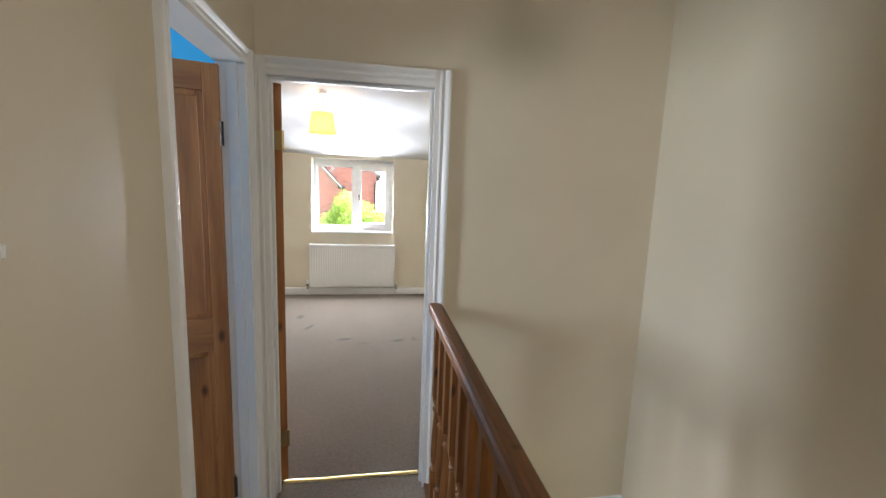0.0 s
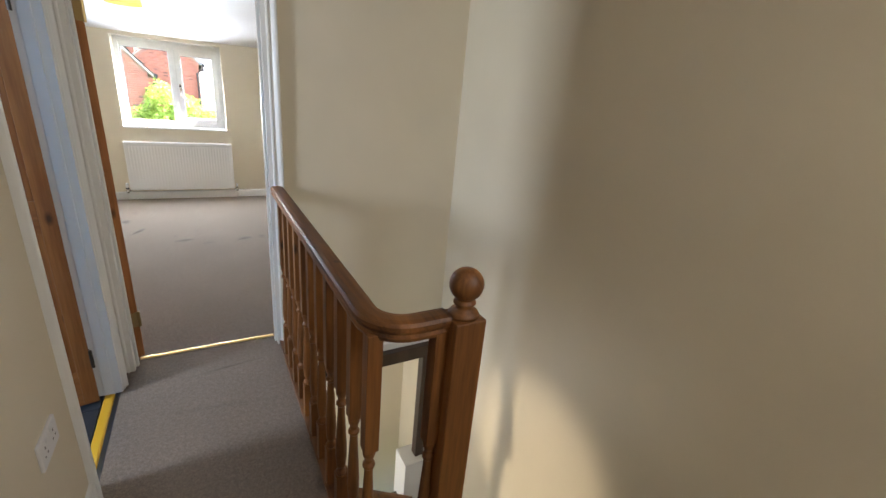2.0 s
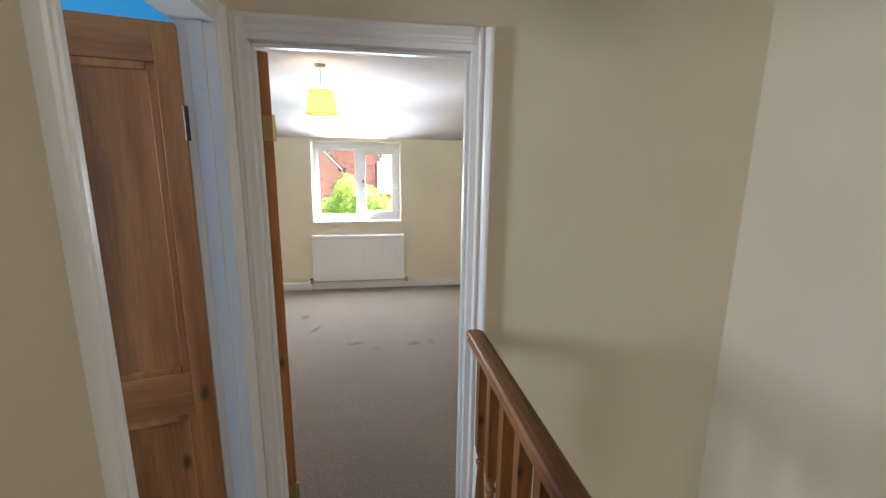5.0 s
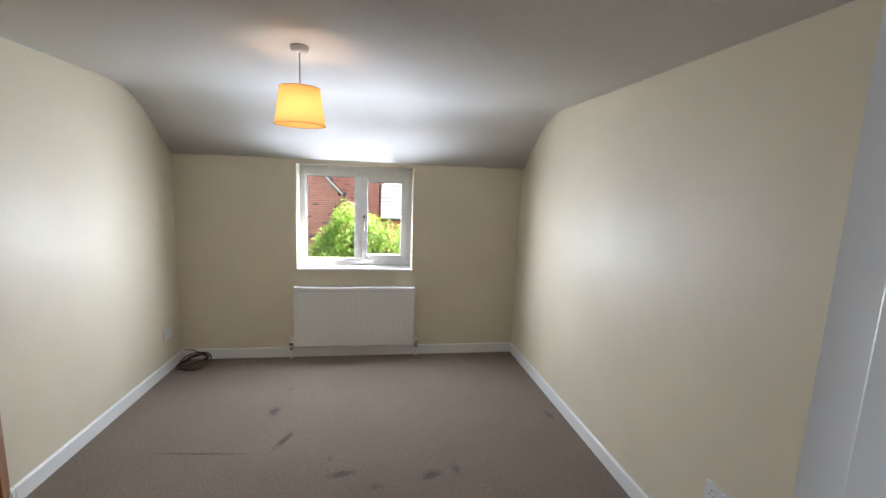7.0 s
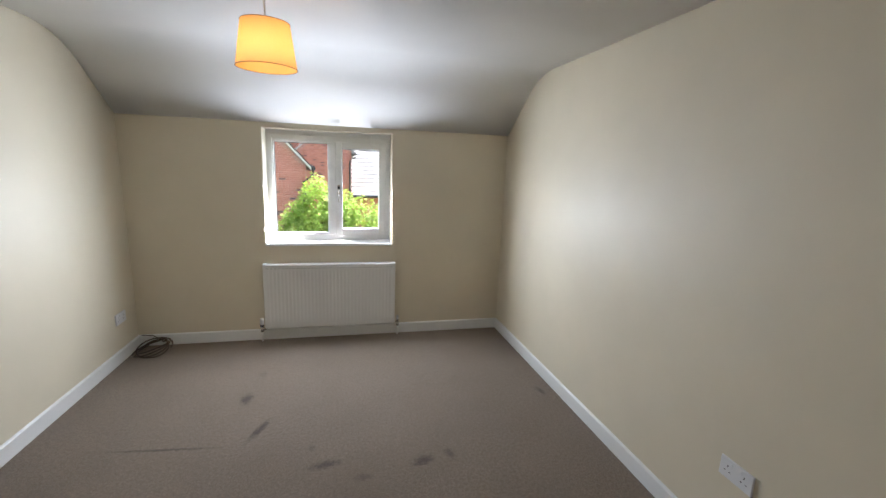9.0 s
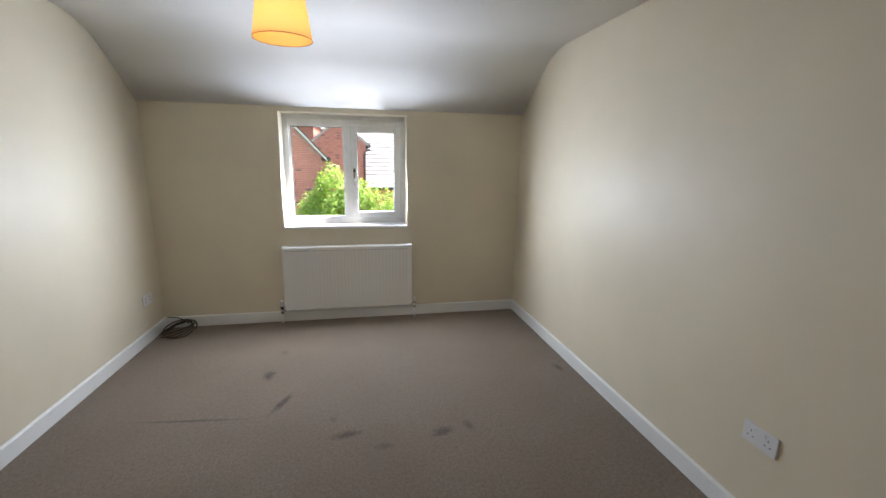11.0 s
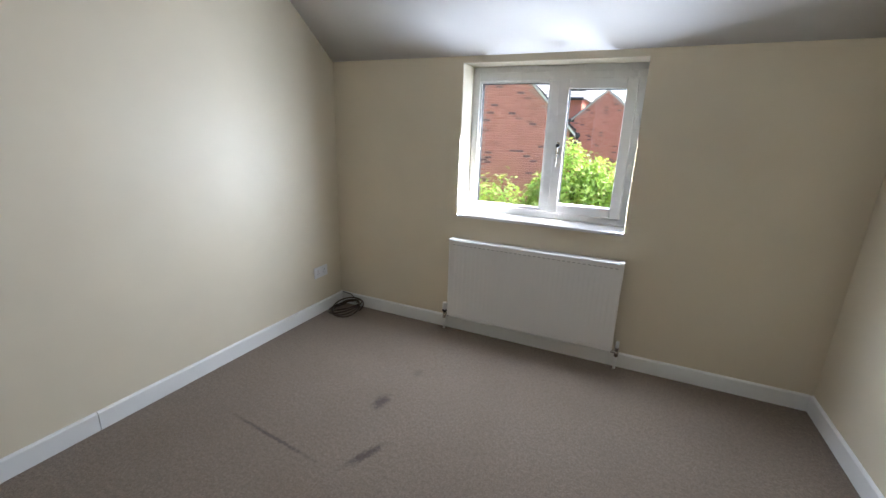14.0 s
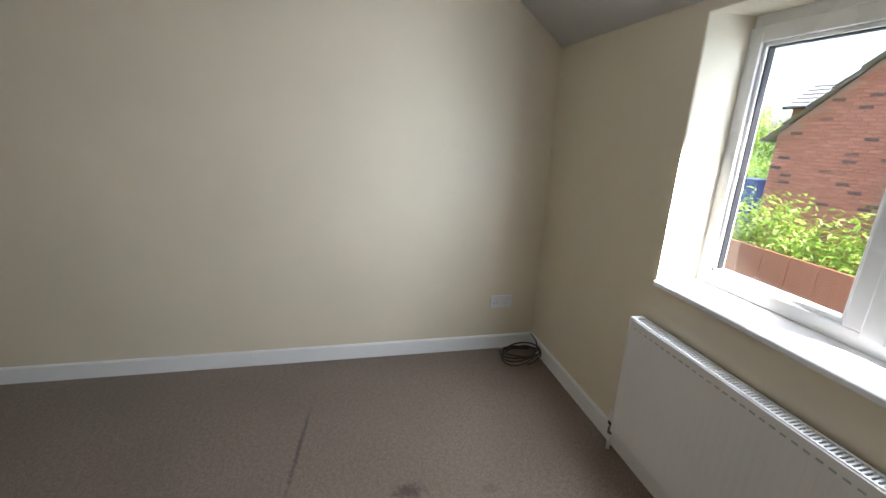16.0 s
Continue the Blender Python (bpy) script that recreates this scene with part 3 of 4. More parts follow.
# ---- radiator ----
def radiator():
    x0, x1, z0, z1, yf, yb = -0.886, 0.266, 0.125, 0.709, 5.785, 5.832
    ob = empty("radiator", (0.5 * (x0 + x1), Y1, z0), "white steel panel radiator with a top grille below the window", "radiator")
    inv = Matrix.Translation(ob.location).inverted()

    def add(name, bm, mat, label="", parent=None, smooth=False):
        p = part(name, bm, mat, parent or ob, label, smooth)
        if parent is None:
            p.matrix_parent_inverse = inv
        return p
    # pressed front: shallow vertical flutes between flat top and bottom bands
    bm = bmesh.new()
    n = 35
    pitch = (x1 - x0 - 0.05) / n
    rows = [(z0, 0.0), (z0 + 0.045, 0.0), (z0 + 0.06, 1.0), (z1 - 0.065, 1.0), (z1 - 0.05, 0.0), (z1 - 0.004, 0.0), (z1, -0.004)]
    xs = [x0 + 0.004, x0 + 0.025]
    ds = [0.0, 0.0]
    for i in range(n):
        b = x0 + 0.025 + i * pitch
        for f, d in ((0.18, 0.0), (0.3, 0.0008), (0.7, 0.0008), (0.82, 0.0)):
            xs.append(b + f * pitch)
            ds.append(d)
    xs += [x1 - 0.025, x1 - 0.004]
    ds += [0.0, 0.0]
    grid = [[bm.verts.new((x, yf + 0.003 - d * k if k >= 0 else yf + 0.007, z)) for x, d in zip(xs, ds)] for z, k in rows]
    for a, b in zip(grid, grid[1:]):
        for i in range(len(xs) - 1):
            bm.faces.new((a[i], a[i + 1], b[i + 1], b[i]))
    add("front_panel", bm, RAD_W)
    add("body", box(x0 + 0.006, yf + 0.008, z0 + 0.002, x1 - 0.006, yb, z1 - 0.03), RAD_W)
    add("back_panel", box(x0 + 0.004, yb, z0, x1 - 0.004, yb + 0.012, z1 - 0.004), RAD_W)
    for a, b in ((x0, x0 + 0.006), (x1 - 0.006, x1)):
        add("side_panel", box(a, yf + 0.001, z0 + 0.004, b, yb + 0.012, z1, 0.002), RAD_W)
    bm = box(x0 + 0.004, yf + 0.006, z1 - 0.006, x1 - 0.004, yf + 0.014, z1 + 0.003, 0.002)
    box(x0 + 0.004, yb + 0.004, z1 - 0.006, x1 - 0.004, yb + 0.013, z1 + 0.003, 0.002, bm)
    box(x0, yf + 0.004, z1 - 0.006, x0 + 0.03, yb + 0.013, z1 + 0.004, 0.002, bm)
    box(x1 - 0.03, yf + 0.004, z1 - 0.006, x1, yb + 0.013, z1 + 0.004, 0.002, bm)
    m = 84
    for i in range(m):
        x = x0 + 0.032 + (x1 - x0 - 0.064) * (i + 0.5) / m
        box(x - 0.003, yf + 0.012, z1 - 0.003, x + 0.003, yb + 0.006, z1 + 0.001, bm=bm)
    add("grille", bm, RAD_W, "slotted top grille")
    # dark sheet under the slats paints the shade inside the grille
    add("grille_cavity", box(x0 + 0.03, yf + 0.0125, z1 - 0.026, x1 - 0.03, yb + 0.002, z1 - 0.02), DARK)
    # only the upper dimples are grey, as painted shade; the lower ones stay enamel
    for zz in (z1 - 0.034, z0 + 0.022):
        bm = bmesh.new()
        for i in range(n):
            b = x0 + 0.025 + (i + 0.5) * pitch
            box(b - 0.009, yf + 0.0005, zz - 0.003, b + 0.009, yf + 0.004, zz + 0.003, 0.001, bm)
        add("seam_dimples", bm, RAD_W if zz < 0.3 else DIMPLE_SHADE)
    for a in (x0 + 0.15, x1 - 0.15):
        add("bracket", box(a - 0.02, yb + 0.012, z0 + 0.06, a + 0.02, Y1, z1 - 0.06), RAD_W)
    # valves and pipes
    for sx, trv in ((x0 - 0.03, True), (x1 + 0.03, False)):
        y = yf + 0.03
        s = 1 if trv else -1
        v = add("valve", lathe([(0.010, 0.085), (0.014, 0.09), (0.014, 0.115), (0.011, 0.12), (0.011, 0.14), (0.013, 0.142), (0.013, 0.15)], 14, at=(sx, y, 0)), CHROME, "metal radiator valve", None, True)
        part("nut", tube([(sx, y, 0.118), (sx + s * 0.036, y, 0.118)], 0.011, 8), CHROME, v).matrix_parent_inverse = Matrix()
        if trv:
            part("collar", lathe([(0.015, 0.138), (0.018, 0.142), (0.018, 0.152), (0.014, 0.156)], 14, at=(sx, y, 0)), DARK, v, "black collar", True)
            part("thermostat_head", lathe([(0.014, 0.156), (0.017, 0.16), (0.017, 0.205), (0.014, 0.212), (0.0, 0.213)], 16, at=(sx, y, 0)), PLASTIC, v, "white thermostat head", True)
        else:
            part("cap", lathe([(0.010, 0.15), (0.012, 0.152), (0.010, 0.19), (0.0, 0.192)], 14, at=(sx, y, 0)), PLASTIC, v, "white valve cap", True)
        add("pipe", lathe([(0.0085, 0.0), (0.0085, 0.088)], 12, at=(sx, y, 0)), GLOSS, "white painted pipe", None, True)


radiator()


# ---- sockets and switches ----
def socket(m, label="white plastic double wall socket with two rocker switches", single=False):
    """A wall plate; local x along the wall, z up, y out of the wall."""
    w = 0.043 if single else 0.0735
    ob = new("wall_socket" if not single else "light_switch")
    tagged(ob, label, "socket" if not single else "switch")
    part("plate", box(-w, 0, -0.0435, w, 0.010, 0.0435, 0.003), PLASTIC, ob)
    if single:
        part("rocker", box(-0.012, 0.009, -0.018, 0.012, 0.014, 0.018, 0.002), PLASTIC, ob)
        part("screw", lathe([(0.003, 0.0), (0.003, 0.0112)], 10), CHROME, ob).matrix_basis = pose(0.03, 0, 0, -90)
    else:
        for c in (-0.037, 0.037):
            # thin dark blocks stand for the shade in the pin holes
            for x, z, hw, hh in ((0, 0.012, 0.002, 0.004), (-0.011, -0.011, 0.0032, 0.002), (0.011, -0.011, 0.0032, 0.002)):
                part("pin_hole", box(c + x - hw, 0.009, z - hh, c + x + hw, 0.0106, z + hh), DARK, ob)
            s = 0.016 if c < 0 else -0.016
            part("rocker", box(c + s - 0.006, 0.009, 0.018, c + s + 0.006, 0.0135, 0.034, 0.002), PLASTIC, ob)
    ob.matrix_world = m
    return ob


socket(pose(XR + 0.048, 3.20, 0.43, 0, 0, 90))
socket(pose(XL - 0.004, 5.61, 0.345, 0, 0, -90))
socket(pose(LX, 0.90, 0.49, 0, 0, -90), "low white plastic double socket on the landing wall")
# small plaster scar on the landing wall, a faint mark built as a bump
tagged(mesh_ob("wall_hook", tube([(LX, 0.66, 1.43), (LX + 0.005, 0.66, 1.432), (LX + 0.006, 0.66, 1.45)], 0.003, 8), GLOSS), "small white painted plaster bump on the landing wall", "hook")


# ---- ceiling lights ----
def pendant(at, ceil_z, rb, rt, z0, z1, mat, lining, label, lit):
    x, y = at
    ob = empty("pendant_lamp", (x, y, ceil_z), label, "lamp")
    inv = Matrix.Translation(ob.location).inverted()
    def add(name, bm, m, lab="", smooth=True):
        p = part(name, bm, m, ob, lab, smooth)
        p.matrix_parent_inverse = inv
        return p
    add("ceiling_rose", lathe([(0.0, -0.028), (0.030, -0.028), (0.040, -0.020), (0.043, 0.0)], 24, at=(x, y, ceil_z)), PLASTIC, "white plastic ceiling rose")
    add("cord", lathe([(0.004, z1 - 0.02), (0.004, ceil_z - 0.026)], 8, at=(x, y, 0)), PLASTIC)
    bm = bmesh.new()
    n = 40
    rings = [[bm.verts.new((x + r * math.cos(2 * math.pi * i / n), y + r * math.sin(2 * math.pi * i / n), z)) for i in range(n)] for r, z in ((rb, z0), (rt, z1))]
    for i in range(n):
        bm.faces.new((rings[0][i], rings[0][(i + 1) % n], rings[1][(i + 1) % n], rings[1][i]))
    sh = add("shade", bm, mat, "tapered fabric drum shade")
    for r, z in ((rb, z0), (rt, z1)):
        ring = [(x + r * math.cos(2 * math.pi * i / n), y + r * math.sin(2 * math.pi * i / n), z) for i in range(n + 1)]
        part("rim", tube(ring, 0.0018, 6), lining, sh)
        sh.children[-1].matrix_parent_inverse = Matrix()
    spider = bmesh.new()
    for a in (0, 120, 240):
        c, s = math.cos(radians(a)), math.sin(radians(a))
        tube([(x + 0.02 * c, y + 0.02 * s, z1 - 0.012), (x + rt * c, y + rt * s, z1 - 0.004)], 0.0018, 6, spider)
    add("shade_carrier", spider, PLASTIC)
    add("bulb_holder", lathe([(0.016, z1 - 0.05), (0.018, z1 - 0.045), (0.018, z1 - 0.012), (0.008, z1 - 0.004)], 16, at=(x, y, 0)), PLASTIC)
    if not lit:
        add("bulb", lathe([(0.0, z1 - 0.13), (0.018, z1 - 0.125), (0.028, z1 - 0.10), (0.022, z1 - 0.07), (0.013, z1 - 0.05)], 16, at=(x, y, 0)), PLASTIC)


RIM = Mat("brown_rim", 0.7).colour((0.30, 0.16, 0.05)).m
pendant((-0.495, 4.0), CZ, 0.12, 0.095, 1.985, 2.158, SHADE, RIM, "lit yellow fabric pendant lampshade hanging from a white ceiling rose", True)
pendant((0.80, 1.0), CL, 0.13, 0.11, 2.13, 2.31, GREY_SHADE, GREY_SHADE, "dark grey fabric pendant lampshade over the stairs, unlit", False)


# ---- balustrade ----
def baluster(name="baluster"):
    s = 0.0205
    bm = box(-s, -s, 0.0, s, s, 0.20, 0.0015)
    box(-s, -s, 0.575, s, s, 0.95, 0.0015, bm)
    lathe([(0.014, 0.198), (0.019, 0.206), (0.0195, 0.214), (0.013, 0.224), (0.0125, 0.232), (0.017, 0.245), (0.0205, 0.29), (0.0195, 0.34), (0.0155, 0.42),
           (0.0125, 0.485), (0.0125, 0.505), (0.018, 0.513), (0.018, 0.521), (0.0125, 0.529), (0.0125, 0.54), (0.018, 0.556), (0.0195, 0.568), (0.016, 0.578)], 14, bm)
    return bm


def balustrade():
    RX, NX, NY = 0.272, 0.503, 0.383
    ob = empty("banister", (RX, 1.2, 0), "varnished dark pine landing banister with turned spindles and a ball-topped newel", "banister")
    inv = Matrix.Translation(ob.location).inverted()

    def add(name, bm, mat, label="", smooth=False):
        p = part(name, bm, mat, ob, label, smooth)
        p.matrix_parent_inverse = inv
        return p
    # handrail swept along the landing, round the corner to the newel
    prof = [(-0.026, -0.026), (-0.031, -0.014), (-0.028, -0.004), (-0.033, 0.006), (-0.033, 0.018), (-0.026, 0.026), (-0.012, 0.029), (0.012, 0.029),
            (0.026, 0.026), (0.033, 0.018), (0.033, 0.006), (0.028, -0.004), (0.031, -0.014), (0.026, -0.026)]
    path = [((RX, 1.964), (0, -1))]
    path += [((RX, 0.50), (0, -1))]
    for i in range(1, 9):
        a = radians(90 * i / 8)
        path.append(((RX + 0.10 * (1 - math.cos(a)), 0.50 - 0.10 * math.sin(a)), (math.sin(a), -math.cos(a))))
    path.append(((NX - 0.04, 0.40), (1, 0)))
    bm = bmesh.new()
    rings = []
    for (x, y), (dx, dy) in path:
        nx, ny = -dy, dx
        rings.append([bm.verts.new((x + nx * u, y + ny * u, 0.962 + v)) for u, v in prof])
    for a, b in zip(rings, rings[1:]):
        for i in range(len(prof)):
            bm.faces.new((a[i], a[(i + 1) % len(prof)], b[(i + 1) % len(prof)], b[i]))
    bm.faces.new(rings[0])
    bm.faces.new(rings[-1][::-1])
    add("handrail", bm, PINE_Y, "moulded handrail curving round to the newel")
    add("base_rail", box(RX - 0.028, 0.36, 0.0, 0.333, 1.964, 0.022, 0.003), PINE_Y)
    add("string_board", box(0.336, -0.46, -0.3, 0.352, 1.964, 0.008, 0.002), PINE_Y)
    first = baluster()
    me = None
    for i in range(11):
        y = 0.432 + i * 0.138
        if me is None:
            b = add("baluster", first, PINE)
            me = b.data
        else:
            b = new("baluster", me)
            b.parent = ob
            b.matrix_parent_inverse = inv
        b.location = (RX, y, 0.0)
    b = new("baluster", me)
    b.parent, b.matrix_parent_inverse = ob, inv
    b.location = (NX - 0.062, NY + 0.008, 0.0)
    h = 0.046
    nw = add("newel_post", box(NX - h, NY - h, -1.0, NX + h, NY + h, 0.982, 0.004), PINE)
    cap = lathe([(0.040, 0.995), (0.042, 1.002), (0.036, 1.010), (0.024, 1.016), (0.022, 1.024), (0.030, 1.031), (0.030, 1.036), (0.024, 1.041)] +
                [(0.0455 * math.cos(radians(a)), 1.084 + 0.0455 * math.sin(radians(a))) for a in range(-60, 90, 10)] + [(0.0, 1.1295)], 28, at=(NX, NY, -0.013))
    part("ball_finial", cap, PINE, nw, "polished turned ball with a worn chip", True)


balustrade()


# ---- stairs ----
def stairs():
    ob = structure("stairs", bmesh.new(), STAIRCARPET, "brown carpeted stairs going down beside the wall", "stairs")
    rise, go = 0.192, 0.222
    for i in range(1, 8):
        y0 = -0.46 + go * (i - 1)
        z = -rise * i
        pts = [(y0, z - 0.2), (y0 + go, z - 0.2), (y0 + go, z - 0.018), (y0 + go + 0.014, z - 0.012), (y0 + go + 0.014, z - 0.003), (y0 + go + 0.008, z), (y0, z)]
        part("step", prism(pts, "x", 0.5, SX), STAIRCARPET, ob)
    z = -rise * 8
    part("step", prism([(0.54, 1.08), (SX, 1.08), (SX, 1.45)], "z", z - 0.3, z), STAIRCARPET, ob)
    part("step", prism([(0.54, 1.08), (SX, 1.45), (SX, 2.0), (1.0, 2.0)], "z", z - rise - 0.3, z - rise), STAIRCARPET, ob)
    part("step", prism([(0.54, 1.08), (1.0, 2.0), (0.5, 2.0)], "z", z - 2 * rise - 0.3, z - 2 * rise), STAIRCARPET, ob)
    # white wall string following the flight
    pts = [(-0.46, 0.06), (-0.46, -0.30), (1.10, -1.66), (1.5, -1.9), (1.95, -1.9), (1.95, -1.30), (1.55, -1.28), (1.2, -1.24), (1.0, -1.17)]
    part("wall_string", prism(pts, "x", SX - 0.018, SX), GLOSS, ob, "white painted string board")
    part("outer_string", prism([(-0.4, 0.0), (-0.4, -0.3), (1.05, -1.6), (1.05, -1.25)], "x", 0.475, 0.499), GLOSS, ob, "white painted string board")


stairs()


def lower_banister():
    ob = empty("lower_banister", (0.6, 1.3, -1.9), "dark pine handrail and spindles of the lower flight", "banister")
    inv = Matrix.Translation(ob.location).inverted()
    rail = part("handrail", tube([(0.74, 1.02, -0.55), (0.50, 1.06, -0.42), (0.30, 1.08, -0.30)], 0.032, 10), PINE_Y, ob, "", True)
    rail.matrix_parent_inverse = inv
    for i in range(4):
        b = part("baluster", box(0.36 + i * 0.11 - 0.02, 1.03, -1.5, 0.36 + i * 0.11 + 0.02, 1.07, -0.36 - i * 0.055, 0.002), PINE, ob)
        b.matrix_parent_inverse = inv


lower_banister()
bm = box(0.36, 1.90, -0.32, SX, 1.985, -0.222, 0.004)
fr = tagged(mesh_ob("timber_frame", bm, DARKWOOD), "dark stained old beam and post under the landing wall", "beam", kind="structure")
part("post", box(1.24, 1.905, -1.3, 1.315, 1.98, -0.32, 0.006), DARKWOOD, fr)
structure("trim_box", box(1.13, 1.85, -2.0, SX - 0.02, 2.05, -1.3, 0.006), GLOSS, "white painted boxing below the dark post", "boxing")


# ---- cable coil ----
def cable_coil():
    pts = []
    cx, cy = -1.745, 5.70
    for i in range(150):
        a = i / 150 * 2 * math.pi * 4.2
        r = 0.128 + 0.018 * math.sin(a * 0.37 + 1) + 0.010 * math.sin(a * 1.3)
        tilt = 0.036 + 0.036 * math.sin(a + 0.6 * (i // 40)) + 0.012 * (i / 150)
        pts.append((cx + r * math.cos(a) * 0.92 + 0.01 * math.sin(i * 0.11), cy + r * math.sin(a) * 0.85, max(0.006, tilt)))
    ob = tagged(mesh_ob("cable_coil", tube(pts, 0.0055, 8), CABLE, None, "", True), "loose coil of thin brown aerial cable on the carpet", "cable")
    tail = [pts[-1], (cx + 0.02, cy + 0.12, 0.06), (cx - 0.05, Y1 - 0.022, 0.095), (XL + 0.03, Y1 - 0.02, 0.10)]
    part("cable_end", tube(tail, 0.0042, 8), CABLE, ob, "", True)
    part("plug", tube([(cx - 0.10, cy - 0.07, 0.012), (cx - 0.125, cy - 0.09, 0.010)], 0.006, 8), CHROME, ob, "metal aerial plug", True)


cable_coil()

# ---- outside ----
GZ = -2.45
bm = bmesh.new()
box(-400, 6.3, GZ - 0.2, 400, 900, GZ, bm=bm)
box(-400, -400, GZ - 0.6, 400, 6.3, GZ - 0.4, bm=bm)
structure("ground", bm, GRASS, "rough grass garden ground", "ground")


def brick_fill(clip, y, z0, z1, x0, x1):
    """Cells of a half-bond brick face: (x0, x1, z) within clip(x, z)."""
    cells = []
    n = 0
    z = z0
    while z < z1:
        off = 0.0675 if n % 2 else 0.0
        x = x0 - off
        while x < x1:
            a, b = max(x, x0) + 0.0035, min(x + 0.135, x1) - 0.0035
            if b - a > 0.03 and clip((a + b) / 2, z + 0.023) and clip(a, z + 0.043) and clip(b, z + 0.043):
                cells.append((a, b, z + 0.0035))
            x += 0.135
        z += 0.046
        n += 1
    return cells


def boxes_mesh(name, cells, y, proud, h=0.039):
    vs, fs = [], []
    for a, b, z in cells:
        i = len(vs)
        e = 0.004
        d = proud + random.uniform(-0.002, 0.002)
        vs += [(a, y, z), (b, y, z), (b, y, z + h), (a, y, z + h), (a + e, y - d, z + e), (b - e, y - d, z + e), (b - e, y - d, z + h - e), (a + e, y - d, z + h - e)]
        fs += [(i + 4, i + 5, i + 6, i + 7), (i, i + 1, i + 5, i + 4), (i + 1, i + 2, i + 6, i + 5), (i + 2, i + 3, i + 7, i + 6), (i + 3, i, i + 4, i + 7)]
    me = bpy.data.meshes.new(name)
    me.from_pydata(vs, [], fs)
    me.materials.append(BRICK)
    return new(name, me)


def tile_roof(parent, m, width, length, lap=0.30, mat=TILE):
    """Courses of flat tiles on a slope; local x across, y up the slope."""
    vs, fs = [], []
    rows = int(length / lap)
    for r in range(rows):
        x = -0.165 * (r % 2)
        while x < width:
            a, b = max(0, x) + 0.003, min(width, x + 0.33) - 0.003
            if b - a > 0.02:
                y0, y1 = r * lap - 0.02, (r + 1) * lap
                i = len(vs)
                vs += [(a, y0, 0.035), (b, y0, 0.035), (b, y1, 0.008), (a, y1, 0.008), (a, y0, 0.0), (b, y0, 0.0)]
                fs += [(i, i + 1, i + 2, i + 3), (i + 4, i + 5, i + 1, i)]
            x += 0.33
    me = bpy.data.meshes.new("roof_tiles")
    me.from_pydata(vs, [], fs)
    me.materials.append(mat)
    ob = new("roof_tiles", me)
    ob.parent = parent
    ob.matrix_local = m
    tagged(ob, kind="stuff")


def gable_house(name, y, depth, x0, x1, eave, apex, label, bricks_as_parts, breast=None):
    c = (x0 + x1) / 2
    slope = (apex - eave) / (c - x0)
    ob = empty(name, (c, y, GZ), label, "house")
    inv = Matrix.Translation(ob.location).inverted()

    def add(pname, bm, mat, lab=""):
        p = part(pname, bm, mat, ob, lab)
        p.matrix_parent_inverse = inv
        return p
    pts = [(x0, GZ), (x1, GZ), (x1, eave), (c, apex), (x0, eave)]
    wall = add("wall", prism(pts, "y", y, y + depth), MORTAR)
    clip = lambda x, z: z < eave + slope * (c - x0 - abs(x - c)) - 0.02
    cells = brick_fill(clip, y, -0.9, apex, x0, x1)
    if breast:
        bx0, bx1, d = breast
        cells = [q for q in cells if q[1] < bx0 or q[0] > bx1]
        add("chimney_breast", box(bx0, y - d, GZ, bx1, y, apex - slope * (bx1 - c) - 0.02), MORTAR)
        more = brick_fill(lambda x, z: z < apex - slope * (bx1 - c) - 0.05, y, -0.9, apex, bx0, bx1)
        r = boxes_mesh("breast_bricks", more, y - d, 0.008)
        r.parent, r.matrix_parent_inverse = ob, inv
        tagged(r, kind="stuff")
    near = [q for q in cells if bricks_as_parts and -3.0 < q[0] < x1 and -0.1 < q[2] < 1.6][:280]
    gone = set(near)
    rest = [q for q in cells if q not in gone]
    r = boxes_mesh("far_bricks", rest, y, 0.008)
    r.parent, r.matrix_parent_inverse = ob, inv
    tagged(r, kind="stuff")
    # roof slopes, verges and gutters
    run = math.hypot(c - x0, apex - eave)
    ang = math.degrees(math.atan(slope))
    for side in (-1, 1):
        o = 0.14
        ex = c + side * (c - x0 + o * math.cos(radians(ang)))
        ez = eave - o * math.sin(radians(ang)) + 0.05
        # local x along the ridge, local y up the slope
        ydir = Vector((-side * math.cos(radians(ang)), 0, math.sin(radians(ang))))
        xdir = Vector((0, side, 0))
        zdir = xdir.cross(ydir)
        yy = y - 0.06 if side > 0 else y + depth + 0.06
        if bricks_as_parts and side < 0:
            yy, ez = yy - 0.14, ez - 0.05
        m = Matrix(((xdir.x, ydir.x, zdir.x, ex - ob.location.x), (xdir.y, ydir.y, zdir.y, yy - y), (xdir.z, ydir.z, zdir.z, ez - GZ), (0, 0, 0, 1)))
        tile_roof(ob, m, depth + 0.12, run + o)
        if bricks_as_parts and side < 0:
            continue
        vp = [(ex, ez - 0.055), (ex, ez), (c, apex + 0.05 + 0.0), (c, apex - 0.02)]
        add("verge", prism(vp, "y", y - 0.06, y - 0.015), VERGE, "pale mortared verge")
        add("gutter", tube([(ex + side * 0.04, y - 0.06, ez - 0.02), (ex + side * 0.04, y + depth, ez - 0.02)], 0.05, 8), GUTTER, "black gutter")
        add("downpipe", tube([(ex + side * 0.04, y - 0.04, ez - 0.05), (ex + side * 0.04, y - 0.05, ez - 0.16), (c + side * (c - x0 - 0.06), y - 0.05, ez - 0.3), (c + side * (c - x0 - 0.06), y - 0.05, GZ)], 0.034, 8), GUTTER, "black downpipe")
    return ob, wall, near


